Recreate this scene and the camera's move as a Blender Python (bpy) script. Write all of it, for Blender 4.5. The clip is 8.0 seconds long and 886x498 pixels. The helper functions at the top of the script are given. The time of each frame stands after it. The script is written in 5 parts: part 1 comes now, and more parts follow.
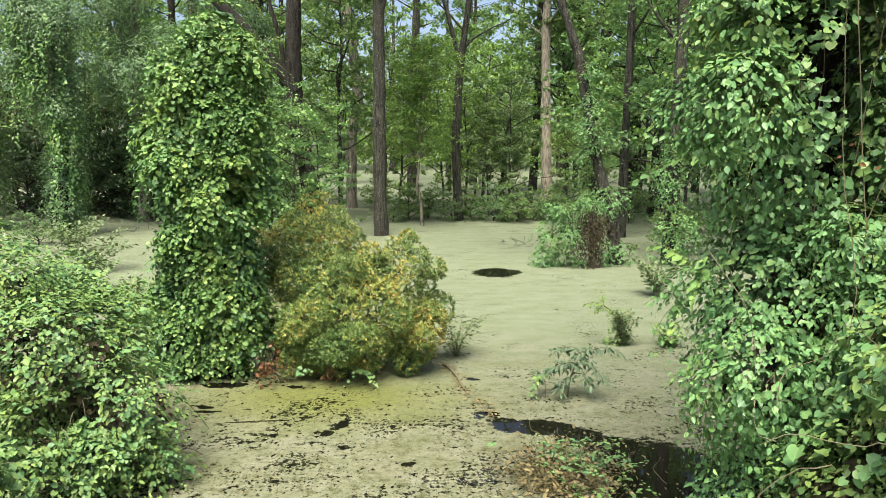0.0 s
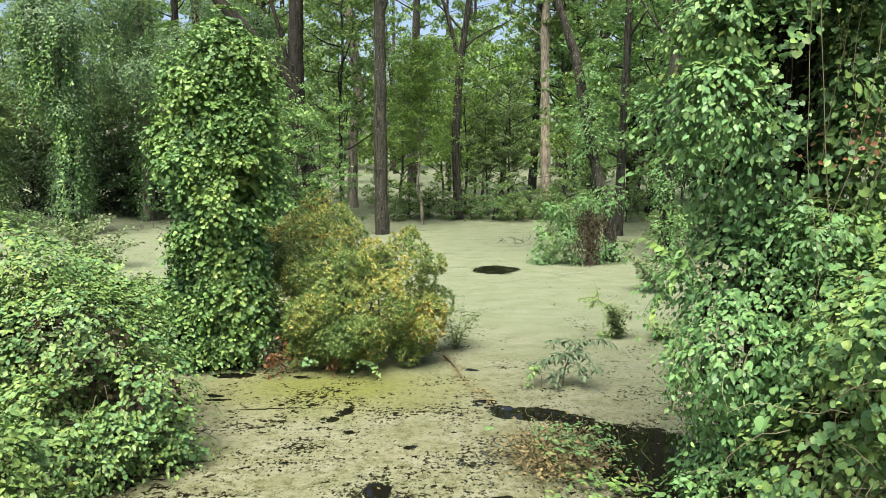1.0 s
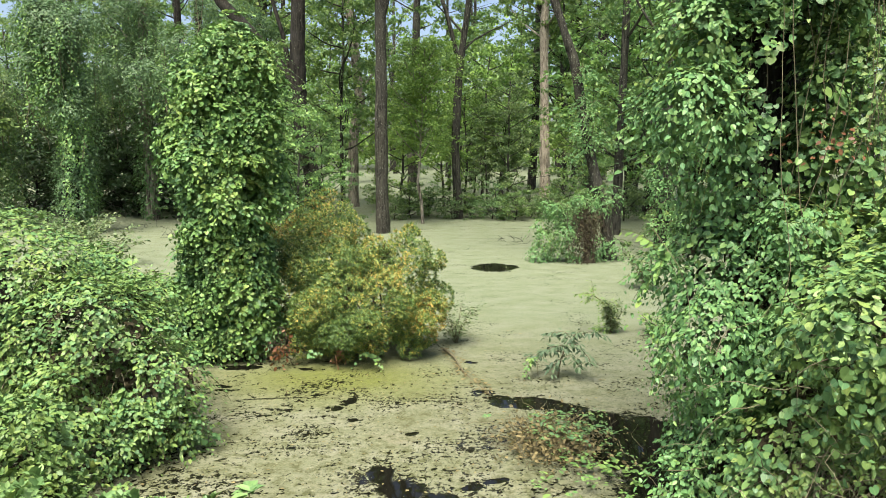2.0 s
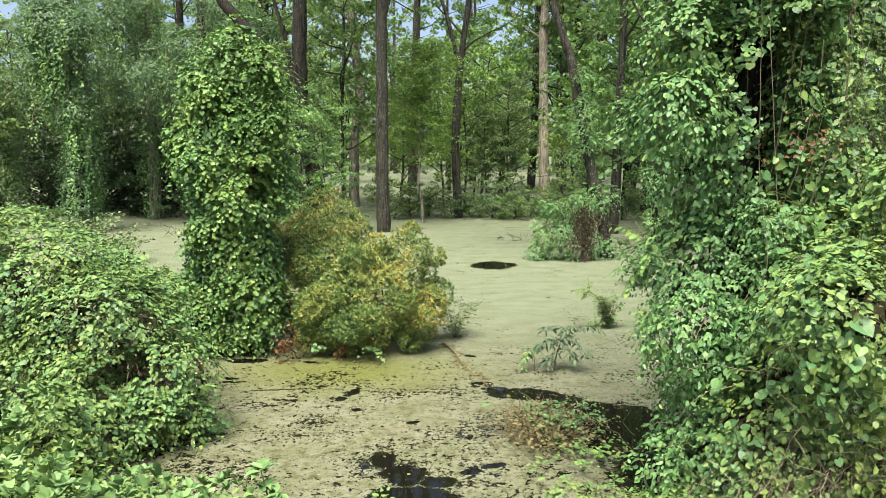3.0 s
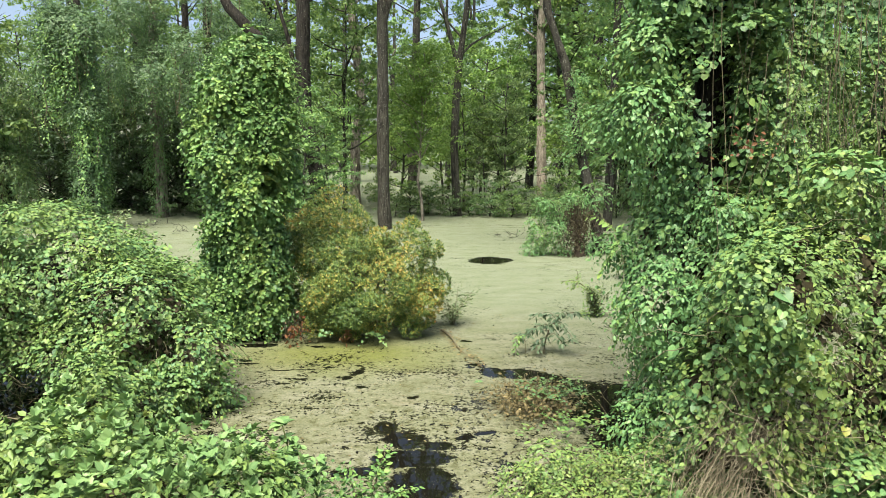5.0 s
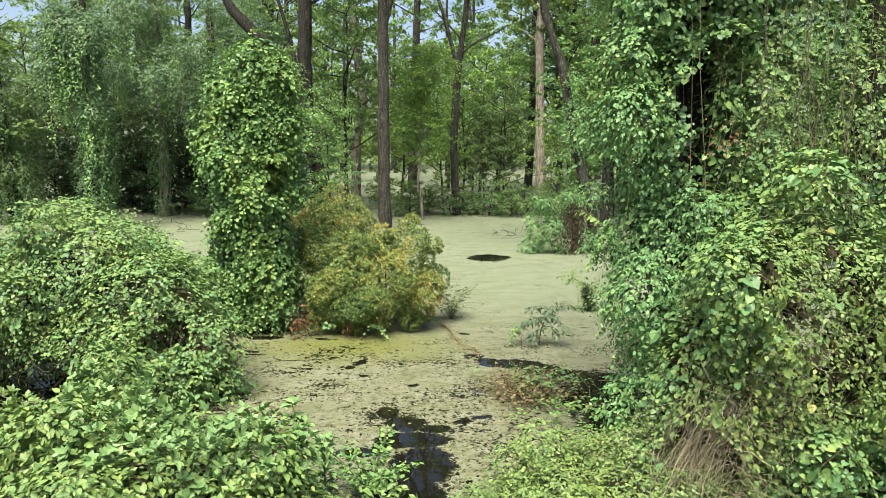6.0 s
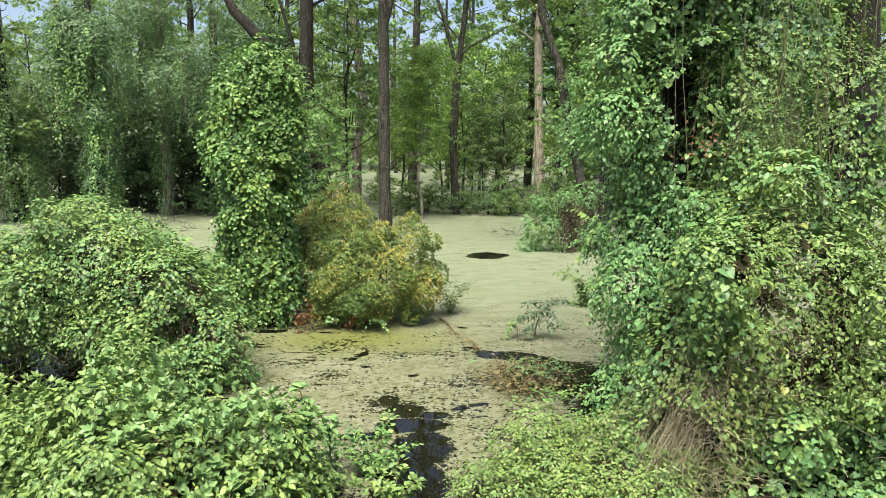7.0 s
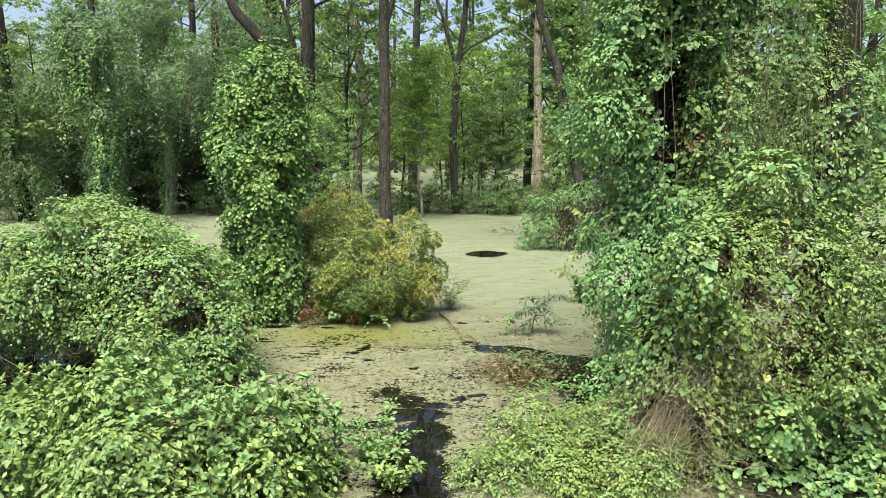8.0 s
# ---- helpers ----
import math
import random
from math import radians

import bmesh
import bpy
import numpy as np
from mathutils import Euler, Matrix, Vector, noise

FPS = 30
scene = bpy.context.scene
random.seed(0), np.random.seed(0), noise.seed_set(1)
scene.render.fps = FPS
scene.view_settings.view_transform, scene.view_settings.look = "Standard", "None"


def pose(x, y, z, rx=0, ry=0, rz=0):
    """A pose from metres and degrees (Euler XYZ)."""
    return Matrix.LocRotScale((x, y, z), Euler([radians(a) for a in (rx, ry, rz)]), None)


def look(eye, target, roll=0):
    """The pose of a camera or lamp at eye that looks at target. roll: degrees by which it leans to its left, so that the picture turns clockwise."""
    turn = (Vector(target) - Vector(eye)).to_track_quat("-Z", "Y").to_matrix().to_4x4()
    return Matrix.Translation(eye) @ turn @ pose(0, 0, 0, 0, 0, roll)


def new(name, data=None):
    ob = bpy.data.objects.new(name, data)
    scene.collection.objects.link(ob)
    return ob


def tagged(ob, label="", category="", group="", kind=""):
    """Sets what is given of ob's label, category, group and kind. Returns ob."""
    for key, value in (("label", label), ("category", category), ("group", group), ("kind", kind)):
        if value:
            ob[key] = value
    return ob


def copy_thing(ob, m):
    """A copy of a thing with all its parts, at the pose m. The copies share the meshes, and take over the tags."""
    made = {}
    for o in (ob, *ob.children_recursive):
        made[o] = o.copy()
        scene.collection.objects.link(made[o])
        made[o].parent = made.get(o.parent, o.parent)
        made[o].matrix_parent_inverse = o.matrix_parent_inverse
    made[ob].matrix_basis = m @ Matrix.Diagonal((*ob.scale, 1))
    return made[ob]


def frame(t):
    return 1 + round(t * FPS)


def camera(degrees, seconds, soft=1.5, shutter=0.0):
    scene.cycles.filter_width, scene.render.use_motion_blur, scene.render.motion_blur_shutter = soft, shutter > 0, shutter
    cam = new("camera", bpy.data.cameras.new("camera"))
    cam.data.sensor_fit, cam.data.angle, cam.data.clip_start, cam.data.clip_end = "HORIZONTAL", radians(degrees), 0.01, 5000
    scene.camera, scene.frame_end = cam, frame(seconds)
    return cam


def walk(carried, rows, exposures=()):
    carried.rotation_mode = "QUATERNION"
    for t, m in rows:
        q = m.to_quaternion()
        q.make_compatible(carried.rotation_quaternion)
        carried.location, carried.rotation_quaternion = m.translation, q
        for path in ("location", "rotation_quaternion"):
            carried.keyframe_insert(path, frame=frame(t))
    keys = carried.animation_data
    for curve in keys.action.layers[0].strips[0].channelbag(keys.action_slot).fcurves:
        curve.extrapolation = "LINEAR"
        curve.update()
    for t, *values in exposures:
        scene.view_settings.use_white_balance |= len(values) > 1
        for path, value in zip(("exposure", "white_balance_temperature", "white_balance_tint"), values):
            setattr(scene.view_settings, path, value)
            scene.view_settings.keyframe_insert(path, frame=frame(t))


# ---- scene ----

# ---------------------------------------------------------------- camera
cam = camera(64.0, 8.0, soft=0.5)
PITCH, YAW, EYE = -8.33, -0.08, 2.95
PATH = [
    (0.0, 0.0, 0.0), (0.5, -0.002, -0.195), (1.0, -0.003, -0.371), (1.5, -0.003, -0.539),
    (3.0, -0.002, -1.005), (3.5, 0.002, -1.155), (4.0, 0.011, -1.335), (4.5, 0.021, -1.545),
    (6.0, 0.042, -2.189), (6.5, 0.05, -2.387), (7.0, 0.057, -2.568), (7.5, 0.061, -2.732), (8.0, 0.061, -2.866),
]
walk(cam, [(t, pose(x, y, EYE, 90 + PITCH, 0, YAW)) for t, x, y in PATH], [(0.0, 1.27, 6800, 10.5), (8.0, 1.27, 6800, 10.5)])

# ---------------------------------------------------------------- light
SUN_AZ, SUN_EL = radians(196), radians(66)
world = bpy.data.worlds.new("sky")
scene.world = world
world.use_nodes = True
wn = world.node_tree
sky = wn.nodes.new("ShaderNodeTexSky")
sky.sky_type, sky.sun_disc, sky.sun_elevation, sky.sun_rotation = "NISHITA", False, SUN_EL, SUN_AZ
sky.air_density, sky.dust_density, sky.ozone_density = 0.8, 3.0, 0.6
wn.links.new(sky.outputs[0], wn.nodes["Background"].inputs[0])
wn.nodes["Background"].inputs[1].default_value = 0.10
sun = new("sun", bpy.data.lights.new("sun", "SUN"))
sun.data.energy, sun.data.angle, sun.data.color = 4.5, radians(36), (1.0, 0.96, 0.88)
to_sun = Vector((math.sin(SUN_AZ) * math.cos(SUN_EL), math.cos(SUN_AZ) * math.cos(SUN_EL), math.sin(SUN_EL)))
sun.matrix_world = look(to_sun * 60, (0, 0, 0))


# ---------------------------------------------------------------- materials
def material(name):
    m = bpy.data.materials.new(name)
    m.use_nodes = True
    t = m.node_tree
    return m, t, t.nodes["Principled BSDF"], t.nodes["Material Output"]


def node(t, kind, ins=(), operation="", use_clamp=False, uv_map="", vector_type=""):
    n = t.nodes.new("ShaderNode" + kind)
    if operation:
        n.operation = operation
    if use_clamp:
        n.use_clamp = True
    if uv_map:
        n.uv_map = uv_map
    if vector_type:
        n.vector_type = vector_type
    for k, v in (ins.items() if isinstance(ins, dict) else enumerate(ins)):
        if v is None:
            continue
        if isinstance(v, bpy.types.NodeSocket):
            t.links.new(v, n.inputs[k])
        else:
            n.inputs[k].default_value = v
    return n


def math2(t, op, a, b=0.0, clamp=False):
    return node(t, "Math", (a, b), operation=op, use_clamp=clamp).outputs[0]


def ramp(t, fac, stops):
    n = node(t, "ValToRGB", (fac,))
    e = n.color_ramp.elements
    while len(e) < len(stops):
        e.new(0.5)
    for i, (p, c) in enumerate(stops):
        e[i].position = p
        e[i].color = (*c, 1)
    return n.outputs[0]


def mix(t, fac, a, b, blend="MIX"):
    n = node(t, "Mix")
    n.data_type, n.blend_type = "RGBA", blend
    for i, v in ((0, fac), (6, a), (7, b)):
        if isinstance(v, bpy.types.NodeSocket):
            t.links.new(v, n.inputs[i])
        else:
            n.inputs[i].default_value = v if i == 0 else (*v, 1)
    return n.outputs[2]


def noise_tex(t, vec, scale, detail=3.0, rough=0.55):
    return node(t, "TexNoise", {"Vector": vec, "Scale": scale, "Detail": detail, "Roughness": rough}).outputs[0]


def stretched(t, vec, x, y, z):
    return node(t, "Mapping", {"Vector": vec, "Scale": (x, y, z)}).outputs[0]


def coords(t):
    return node(t, "TexCoord").outputs["Object"]


def leaf_material(name, stops, patch=0.35, gloss=0.42, through_light=0.11, veins=0.35, tint=0.0):
    """Leaf colour differs from leaf to leaf and in broad patches; a pale midrib and side veins; light shines through."""
    m, t, p, out = material(name)
    isl = node(t, "NewGeometry").outputs["Random Per Island"]
    obr = node(t, "ObjectInfo").outputs["Random"]
    pick = math2(t, "FRACT", math2(t, "ADD", isl, obr))
    pos = node(t, "NewGeometry").outputs["Position"]
    big = noise_tex(t, pos, 1.3, 2.0)
    big = math2(t, "ADD", math2(t, "MULTIPLY", math2(t, "SUBTRACT", big, 0.5), 2.2), 0.5, clamp=True)
    pick = math2(t, "ADD", math2(t, "MULTIPLY", pick, 1.0 - patch), math2(t, "MULTIPLY", big, patch))
    col = ramp(t, pick, stops)
    tint = node(t, "HueSaturation", {"Hue": math2(t, "ADD", 0.5 - 0.014 * tint, math2(t, "MULTIPLY", obr, 0.026 * tint)), "Value": math2(t, "ADD", 1.0 - 0.2 * tint, math2(t, "MULTIPLY", obr, 0.4 * tint)), "Color": col})
    col = tint.outputs[0]
    uv = node(t, "UVMap", uv_map="leaf").outputs[0]
    sep = node(t, "SeparateXYZ", (uv,))
    u = math2(t, "ABSOLUTE", sep.outputs[0])
    rib = math2(t, "SUBTRACT", 1.0, math2(t, "MULTIPLY", u, 22.0), clamp=True)
    side = math2(t, "SINE", math2(t, "MULTIPLY", math2(t, "SUBTRACT", sep.outputs[1], math2(t, "MULTIPLY", u, 0.8)), 42.0))
    side = math2(t, "MULTIPLY", math2(t, "SUBTRACT", side, 0.82, clamp=True), 2.2)
    vein = math2(t, "MULTIPLY", math2(t, "MAXIMUM", rib, side), veins, clamp=True)
    col = mix(t, vein, col, (0.30, 0.40, 0.14))
    blot = math2(t, "GREATER_THAN", noise_tex(t, pos, 60.0, 2.0), 0.70)
    col = mix(t, math2(t, "MULTIPLY", blot, 0.35), col, (0.22, 0.19, 0.06))
    t.links.new(col, p.inputs["Base Color"])
    p.inputs["Roughness"].default_value = gloss
    p.inputs["Specular IOR Level"].default_value = 0.30
    bump = node(t, "Bump", {"Strength": 0.25, "Distance": 0.004, "Height": side})
    t.links.new(bump.outputs[0], p.inputs["Normal"])
    tr = node(t, "BsdfTranslucent", {"Color": mix(t, 0.5, col, (0.15, 0.25, 0.05))})
    both = node(t, "MixShader", (through_light, p.outputs[0], tr.outputs[0]))
    t.links.new(both.outputs[0], out.inputs[0])
    return m


def bark_material(name, dark, light, lichen=0.0, lichen_col=(0.30, 0.31, 0.25), scale=1.0, moss=0.0):
    m, t, p, out = material(name)
    v = coords(t)
    v = node(t, "VectorMath", (v, node(t, "VectorMath", (node(t, "ObjectInfo").outputs["Location"], (0.37, 0.37, 0.37)), operation="MULTIPLY").outputs[0]), operation="ADD").outputs[0]
    plates = noise_tex(t, stretched(t, v, 16 * scale, 16 * scale, 2.6 * scale), 1.0, 5.0, 0.62)
    fine = noise_tex(t, stretched(t, v, 60 * scale, 60 * scale, 14 * scale), 1.0, 3.0)
    h = math2(t, "ADD", plates, math2(t, "MULTIPLY", fine, 0.35))
    col = ramp(t, math2(t, "MULTIPLY", h, 0.8), ((0.44, dark), (0.53, tuple(0.5 * a + 0.5 * b for a, b in zip(dark, light))), (0.64, light)))
    broad = noise_tex(t, v, 1.4, 3.0)
    col = mix(t, math2(t, "MULTIPLY", math2(t, "SUBTRACT", broad, 0.45, clamp=True), 2.0, clamp=True), col, tuple(0.55 * a + 0.02 for a in light))
    if lichen:
        spots = noise_tex(t, stretched(t, v, 1, 1, 0.6), 30.0 * scale, 4.0, 0.6)
        fac = math2(t, "MULTIPLY", math2(t, "SUBTRACT", spots, 0.66 - 0.09 * lichen, clamp=True), 14.0, clamp=True)
        col = mix(t, fac, col, lichen_col)
    if moss:
        g = math2(t, "MULTIPLY", math2(t, "SUBTRACT", noise_tex(t, v, 3.0, 4.0), 0.62 - 0.2 * moss, clamp=True), 8.0, clamp=True)
        col = mix(t, g, col, (0.06, 0.09, 0.025))
    t.links.new(col, p.inputs["Base Color"])
    p.inputs["Roughness"].default_value = 0.9
    p.inputs["Specular IOR Level"].default_value = 0.2
    b = node(t, "Bump", {"Strength": 1.0, "Distance": 0.06, "Height": h})
    t.links.new(b.outputs[0], p.inputs["Normal"])
    return m


def plain_material(name, stops, scale=8.0, rough=0.85, bump=0.3):
    m, t, p, out = material(name)
    v = node(t, "NewGeometry").outputs["Position"]
    n1 = noise_tex(t, v, scale, 5.0, 0.6)
    isl = node(t, "NewGeometry").outputs["Random Per Island"]
    f = math2(t, "ADD", math2(t, "MULTIPLY", n1, 0.7), math2(t, "MULTIPLY", isl, 0.3))
    t.links.new(ramp(t, f, stops), p.inputs["Base Color"])
    p.inputs["Roughness"].default_value = rough
    p.inputs["Specular IOR Level"].default_value = 0.25
    b = node(t, "Bump", {"Strength": bump, "Distance": 0.02, "Height": n1})
    t.links.new(b.outputs[0], p.inputs["Normal"])
    return m


M_VINE = leaf_material("vine_leaf", ((0.0, (0.049, 0.123, 0.059)), (0.40, (0.096, 0.209, 0.074)), (0.75, (0.162, 0.276, 0.080)), (0.93, (0.225, 0.313, 0.080)), (1.0, (0.398, 0.301, 0.103))))
M_VINE_BRIGHT = leaf_material("bright_vine_leaf", ((0.0, (0.048, 0.122, 0.045)), (0.35, (0.100, 0.218, 0.061)), (0.72, (0.177, 0.298, 0.073)), (1.0, (0.284, 0.360, 0.087))), patch=0.45)
M_LIME = leaf_material("yellow_green_leaf", ((0.0, (0.050, 0.106, 0.040)), (0.35, (0.102, 0.188, 0.055)), (0.72, (0.182, 0.256, 0.064)), (1.0, (0.220, 0.240, 0.062))), patch=0.45)
M_IVY = leaf_material("dark_creeper_leaf", ((0.0, (0.060, 0.160, 0.069)), (0.5, (0.117, 0.260, 0.089)), (0.9, (0.154, 0.268, 0.072)), (1.0, (0.275, 0.360, 0.089))), gloss=0.38)
M_SHRUB = leaf_material("shrub_leaf", ((0.0, (0.058, 0.122, 0.042)), (0.45, (0.116, 0.209, 0.058)), (0.85, (0.181, 0.266, 0.065)), (1.0, (0.231, 0.295, 0.075))))
M_GOLD = leaf_material("yellowing_narrow_leaf", ((0.0, (0.036, 0.082, 0.030)), (0.42, (0.090, 0.165, 0.048)), (0.60, (0.165, 0.253, 0.059)), (0.70, (0.310, 0.326, 0.070)), (0.82, (0.450, 0.320, 0.074)), (1.0, (0.449, 0.169, 0.057))), patch=0.42, veins=0.15)
M_YELLOW = leaf_material("yellowed_leaf", ((0.0, (0.192, 0.255, 0.054)), (0.6, (0.264, 0.281, 0.063)), (1.0, (0.272, 0.187, 0.063))))
M_RUST = leaf_material("rusty_red_leaf", ((0.0, (0.056, 0.026, 0.015)), (0.5, (0.143, 0.053, 0.027)), (1.0, (0.211, 0.112, 0.045))), veins=0.1, through_light=0.15)
M_FRESH = leaf_material("pale_whorled_leaf", ((0.0, (0.078, 0.160, 0.060)), (0.5, (0.152, 0.272, 0.094)), (1.0, (0.245, 0.365, 0.135))), veins=0.15)
M_BLUISH = leaf_material("bluish_sapling_leaf", ((0.0, (0.040, 0.082, 0.046)), (0.6, (0.084, 0.140, 0.074)), (1.0, (0.150, 0.205, 0.108))), veins=0.1)
M_GREY = leaf_material("grey_green_leaf", ((0.0, (0.066, 0.112, 0.053)), (0.6, (0.124, 0.177, 0.075)), (1.0, (0.204, 0.249, 0.106))), veins=0.1)
M_TREE = leaf_material("tree_leaf", ((0.0, (0.060, 0.123, 0.057)), (0.5, (0.136, 0.246, 0.084)), (0.85, (0.254, 0.379, 0.109)), (1.0, (0.425, 0.536, 0.148))), veins=0.0, through_light=0.34, tint=1.0)
M_TREE_DARK = leaf_material("dark_tree_leaf", ((0.0, (0.061, 0.122, 0.063)), (0.5, (0.128, 0.220, 0.093)), (0.9, (0.229, 0.335, 0.113)), (1.0, (0.410, 0.486, 0.142))), veins=0.0, through_light=0.34, tint=1.0)
M_TREE_PALE = leaf_material("pale_tree_leaf", ((0.0, (0.082, 0.168, 0.047)), (0.5, (0.156, 0.280, 0.063)), (1.0, (0.294, 0.433, 0.091))), veins=0.0, through_light=0.30, tint=1.0)
# darker copy of the dark tree leaf, shade painted into the colour
M_TREE_SHADED = leaf_material("shaded_tree_leaf", ((0.0, (0.040, 0.077, 0.039)), (0.5, (0.079, 0.143, 0.068)), (0.9, (0.142, 0.221, 0.092)), (1.0, (0.218, 0.294, 0.109))), veins=0.0, through_light=0.2, tint=1.0)
# leaf colour with the deep shade of the left understory painted in
M_SHADED_SHRUB = leaf_material("shaded_shrub_leaf", ((0.0, (0.016, 0.034, 0.017)), (0.5, (0.034, 0.066, 0.030)), (0.9, (0.062, 0.100, 0.042)), (1.0, (0.10, 0.14, 0.05))), veins=0.0, through_light=0.2, tint=1.0)
# dead leaf brown, kept dark to paint shade into gaps between outer leaves
M_WITHERED_SHADE = leaf_material("withered_leaf_and_gap_shade", ((0.0, (0.020, 0.017, 0.009)), (0.6, (0.045, 0.040, 0.018)), (1.0, (0.085, 0.068, 0.030))), veins=0.0, through_light=0.05, gloss=0.8)
M_DEAD = leaf_material("dead_leaf", ((0.0, (0.076, 0.057, 0.025)), (0.5, (0.162, 0.130, 0.060)), (0.85, (0.266, 0.218, 0.102)), (1.0, (0.247, 0.125, 0.051))), veins=0.1, through_light=0.15, gloss=0.7)
M_BARK = bark_material("grey_brown_bark", (0.012, 0.012, 0.010), (0.068, 0.067, 0.052), lichen=0.4)
M_BARK_LICHEN = bark_material("lichen_spotted_bark", (0.013, 0.012, 0.010), (0.068, 0.066, 0.050), lichen=0.75, lichen_col=(0.20, 0.205, 0.17))
M_BARK_DARK = bark_material("dark_wet_bark", (0.009, 0.008, 0.0065), (0.040, 0.037, 0.029), lichen=0.1)
M_BARK_PALE = bark_material("pale_bark", (0.040, 0.036, 0.028), (0.29, 0.270, 0.215), lichen=0.6, lichen_col=(0.44, 0.42, 0.37))
# brighter copy of the pale bark, with sunlight painted into the colour
M_BARK_SUNLIT = bark_material("sunlit_pale_bark", (0.150, 0.125, 0.095), (0.46, 0.41, 0.33), lichen=0.3, lichen_col=(0.52, 0.48, 0.40))
M_STEM = plain_material("dry_vine_stem", ((0.3, (0.050, 0.044, 0.025)), (0.55, (0.125, 0.113, 0.066)), (0.8, (0.210, 0.200, 0.123))), 14.0)
M_STEM_GREEN = plain_material("green_vine_stem", ((0.3, (0.060, 0.084, 0.021)), (0.8, (0.170, 0.210, 0.060))), 14.0)
M_STRAW = plain_material("dead_straw", ((0.3, (0.140, 0.122, 0.076)), (0.55, (0.285, 0.255, 0.168)), (0.8, (0.460, 0.415, 0.280))), 10.0)
M_RED = plain_material("rotten_red_wood", ((0.3, (0.022, 0.017, 0.012)), (0.6, (0.060, 0.046, 0.034)), (0.8, (0.12, 0.095, 0.07))), 18.0, bump=0.8)
M_MUD = plain_material("mud", ((0.3, (0.030, 0.024, 0.016)), (0.55, (0.060, 0.050, 0.030)), (0.8, (0.085, 0.085, 0.035))), 3.0, 0.8, 0.6)


def water_material():
    m, t, p, out = material("dark_swamp_water")
    p.inputs["Base Color"].default_value = (0.006, 0.006, 0.004, 1)
    p.inputs["Roughness"].default_value = 0.012
    p.inputs["IOR"].default_value = 1.33
    n = noise_tex(t, coords(t), 3.0, 2.0)
    b = node(t, "Bump", {"Strength": 0.06, "Distance": 0.02, "Height": n})
    t.links.new(b.outputs[0], p.inputs["Normal"])
    return m


# open water: x, y, half width, half depth, turn in degrees
POOLS = [
    (1.27, 16.30, 0.57, 0.62, 0), (1.62, 16.45, 0.28, 0.28, 0), (0.95, 16.2, 0.3, 0.2, 0),
    (0.70, 7.20, 0.19, 0.20, 20), (1.05, 7.14, 0.36, 0.22, -8), (1.40, 6.88, 0.30, 0.24, -25), (1.70, 6.52, 0.32, 0.36, -10), (1.80, 6.05, 0.34, 0.46, 10), (1.60, 5.68, 0.20, 0.26, 0), (2.15, 6.2, 0.40, 0.6, 0),
    (-0.54, 5.32, 0.11, 0.22, 24), (-0.34, 5.03, 0.22, 0.20, 20), (-0.02, 4.88, 0.20, 0.10, -6), (-0.26, 4.62, 0.40, 0.22, 0), (-0.70, 4.36, 0.28, 0.12, 12), (-0.14, 4.05, 0.32, 0.45, 4), (-0.20, 3.2, 0.36, 0.7, 0), (-0.22, 2.5, 0.45, 0.6, 0),
    (0.28, 5.07, 0.12, 0.07, 10), (0.46, 5.20, 0.13, 0.07, 20),
    (-2.70, 7.73, 0.12, 0.05, 0), (-2.62, 7.58, 0.14, 0.05, 0), (-1.22, 6.98, 0.09, 0.08, 0), (-1.10, 7.20, 0.06, 0.15, -30), (-1.80, 8.40, 0.11, 0.07, 0), (-2.70, 8.45, 0.28, 0.10, 0), (-2.0, 7.29, 0.42, 0.022, 4),
    (-0.29, 6.27, 0.08, 0.05, 0), (-0.97, 6.64, 0.07, 0.05, 0), (0.38, 8.66, 0.07, 0.06, 0), (0.52, 7.52, 0.14, 0.06, 0),
    (-6.2, 6.2, 1.9, 1.5, 0), (-4.6, 4.9, 1.4, 0.8, 0), (2.6, 5.0, 1.1, 1.2, 0),
]


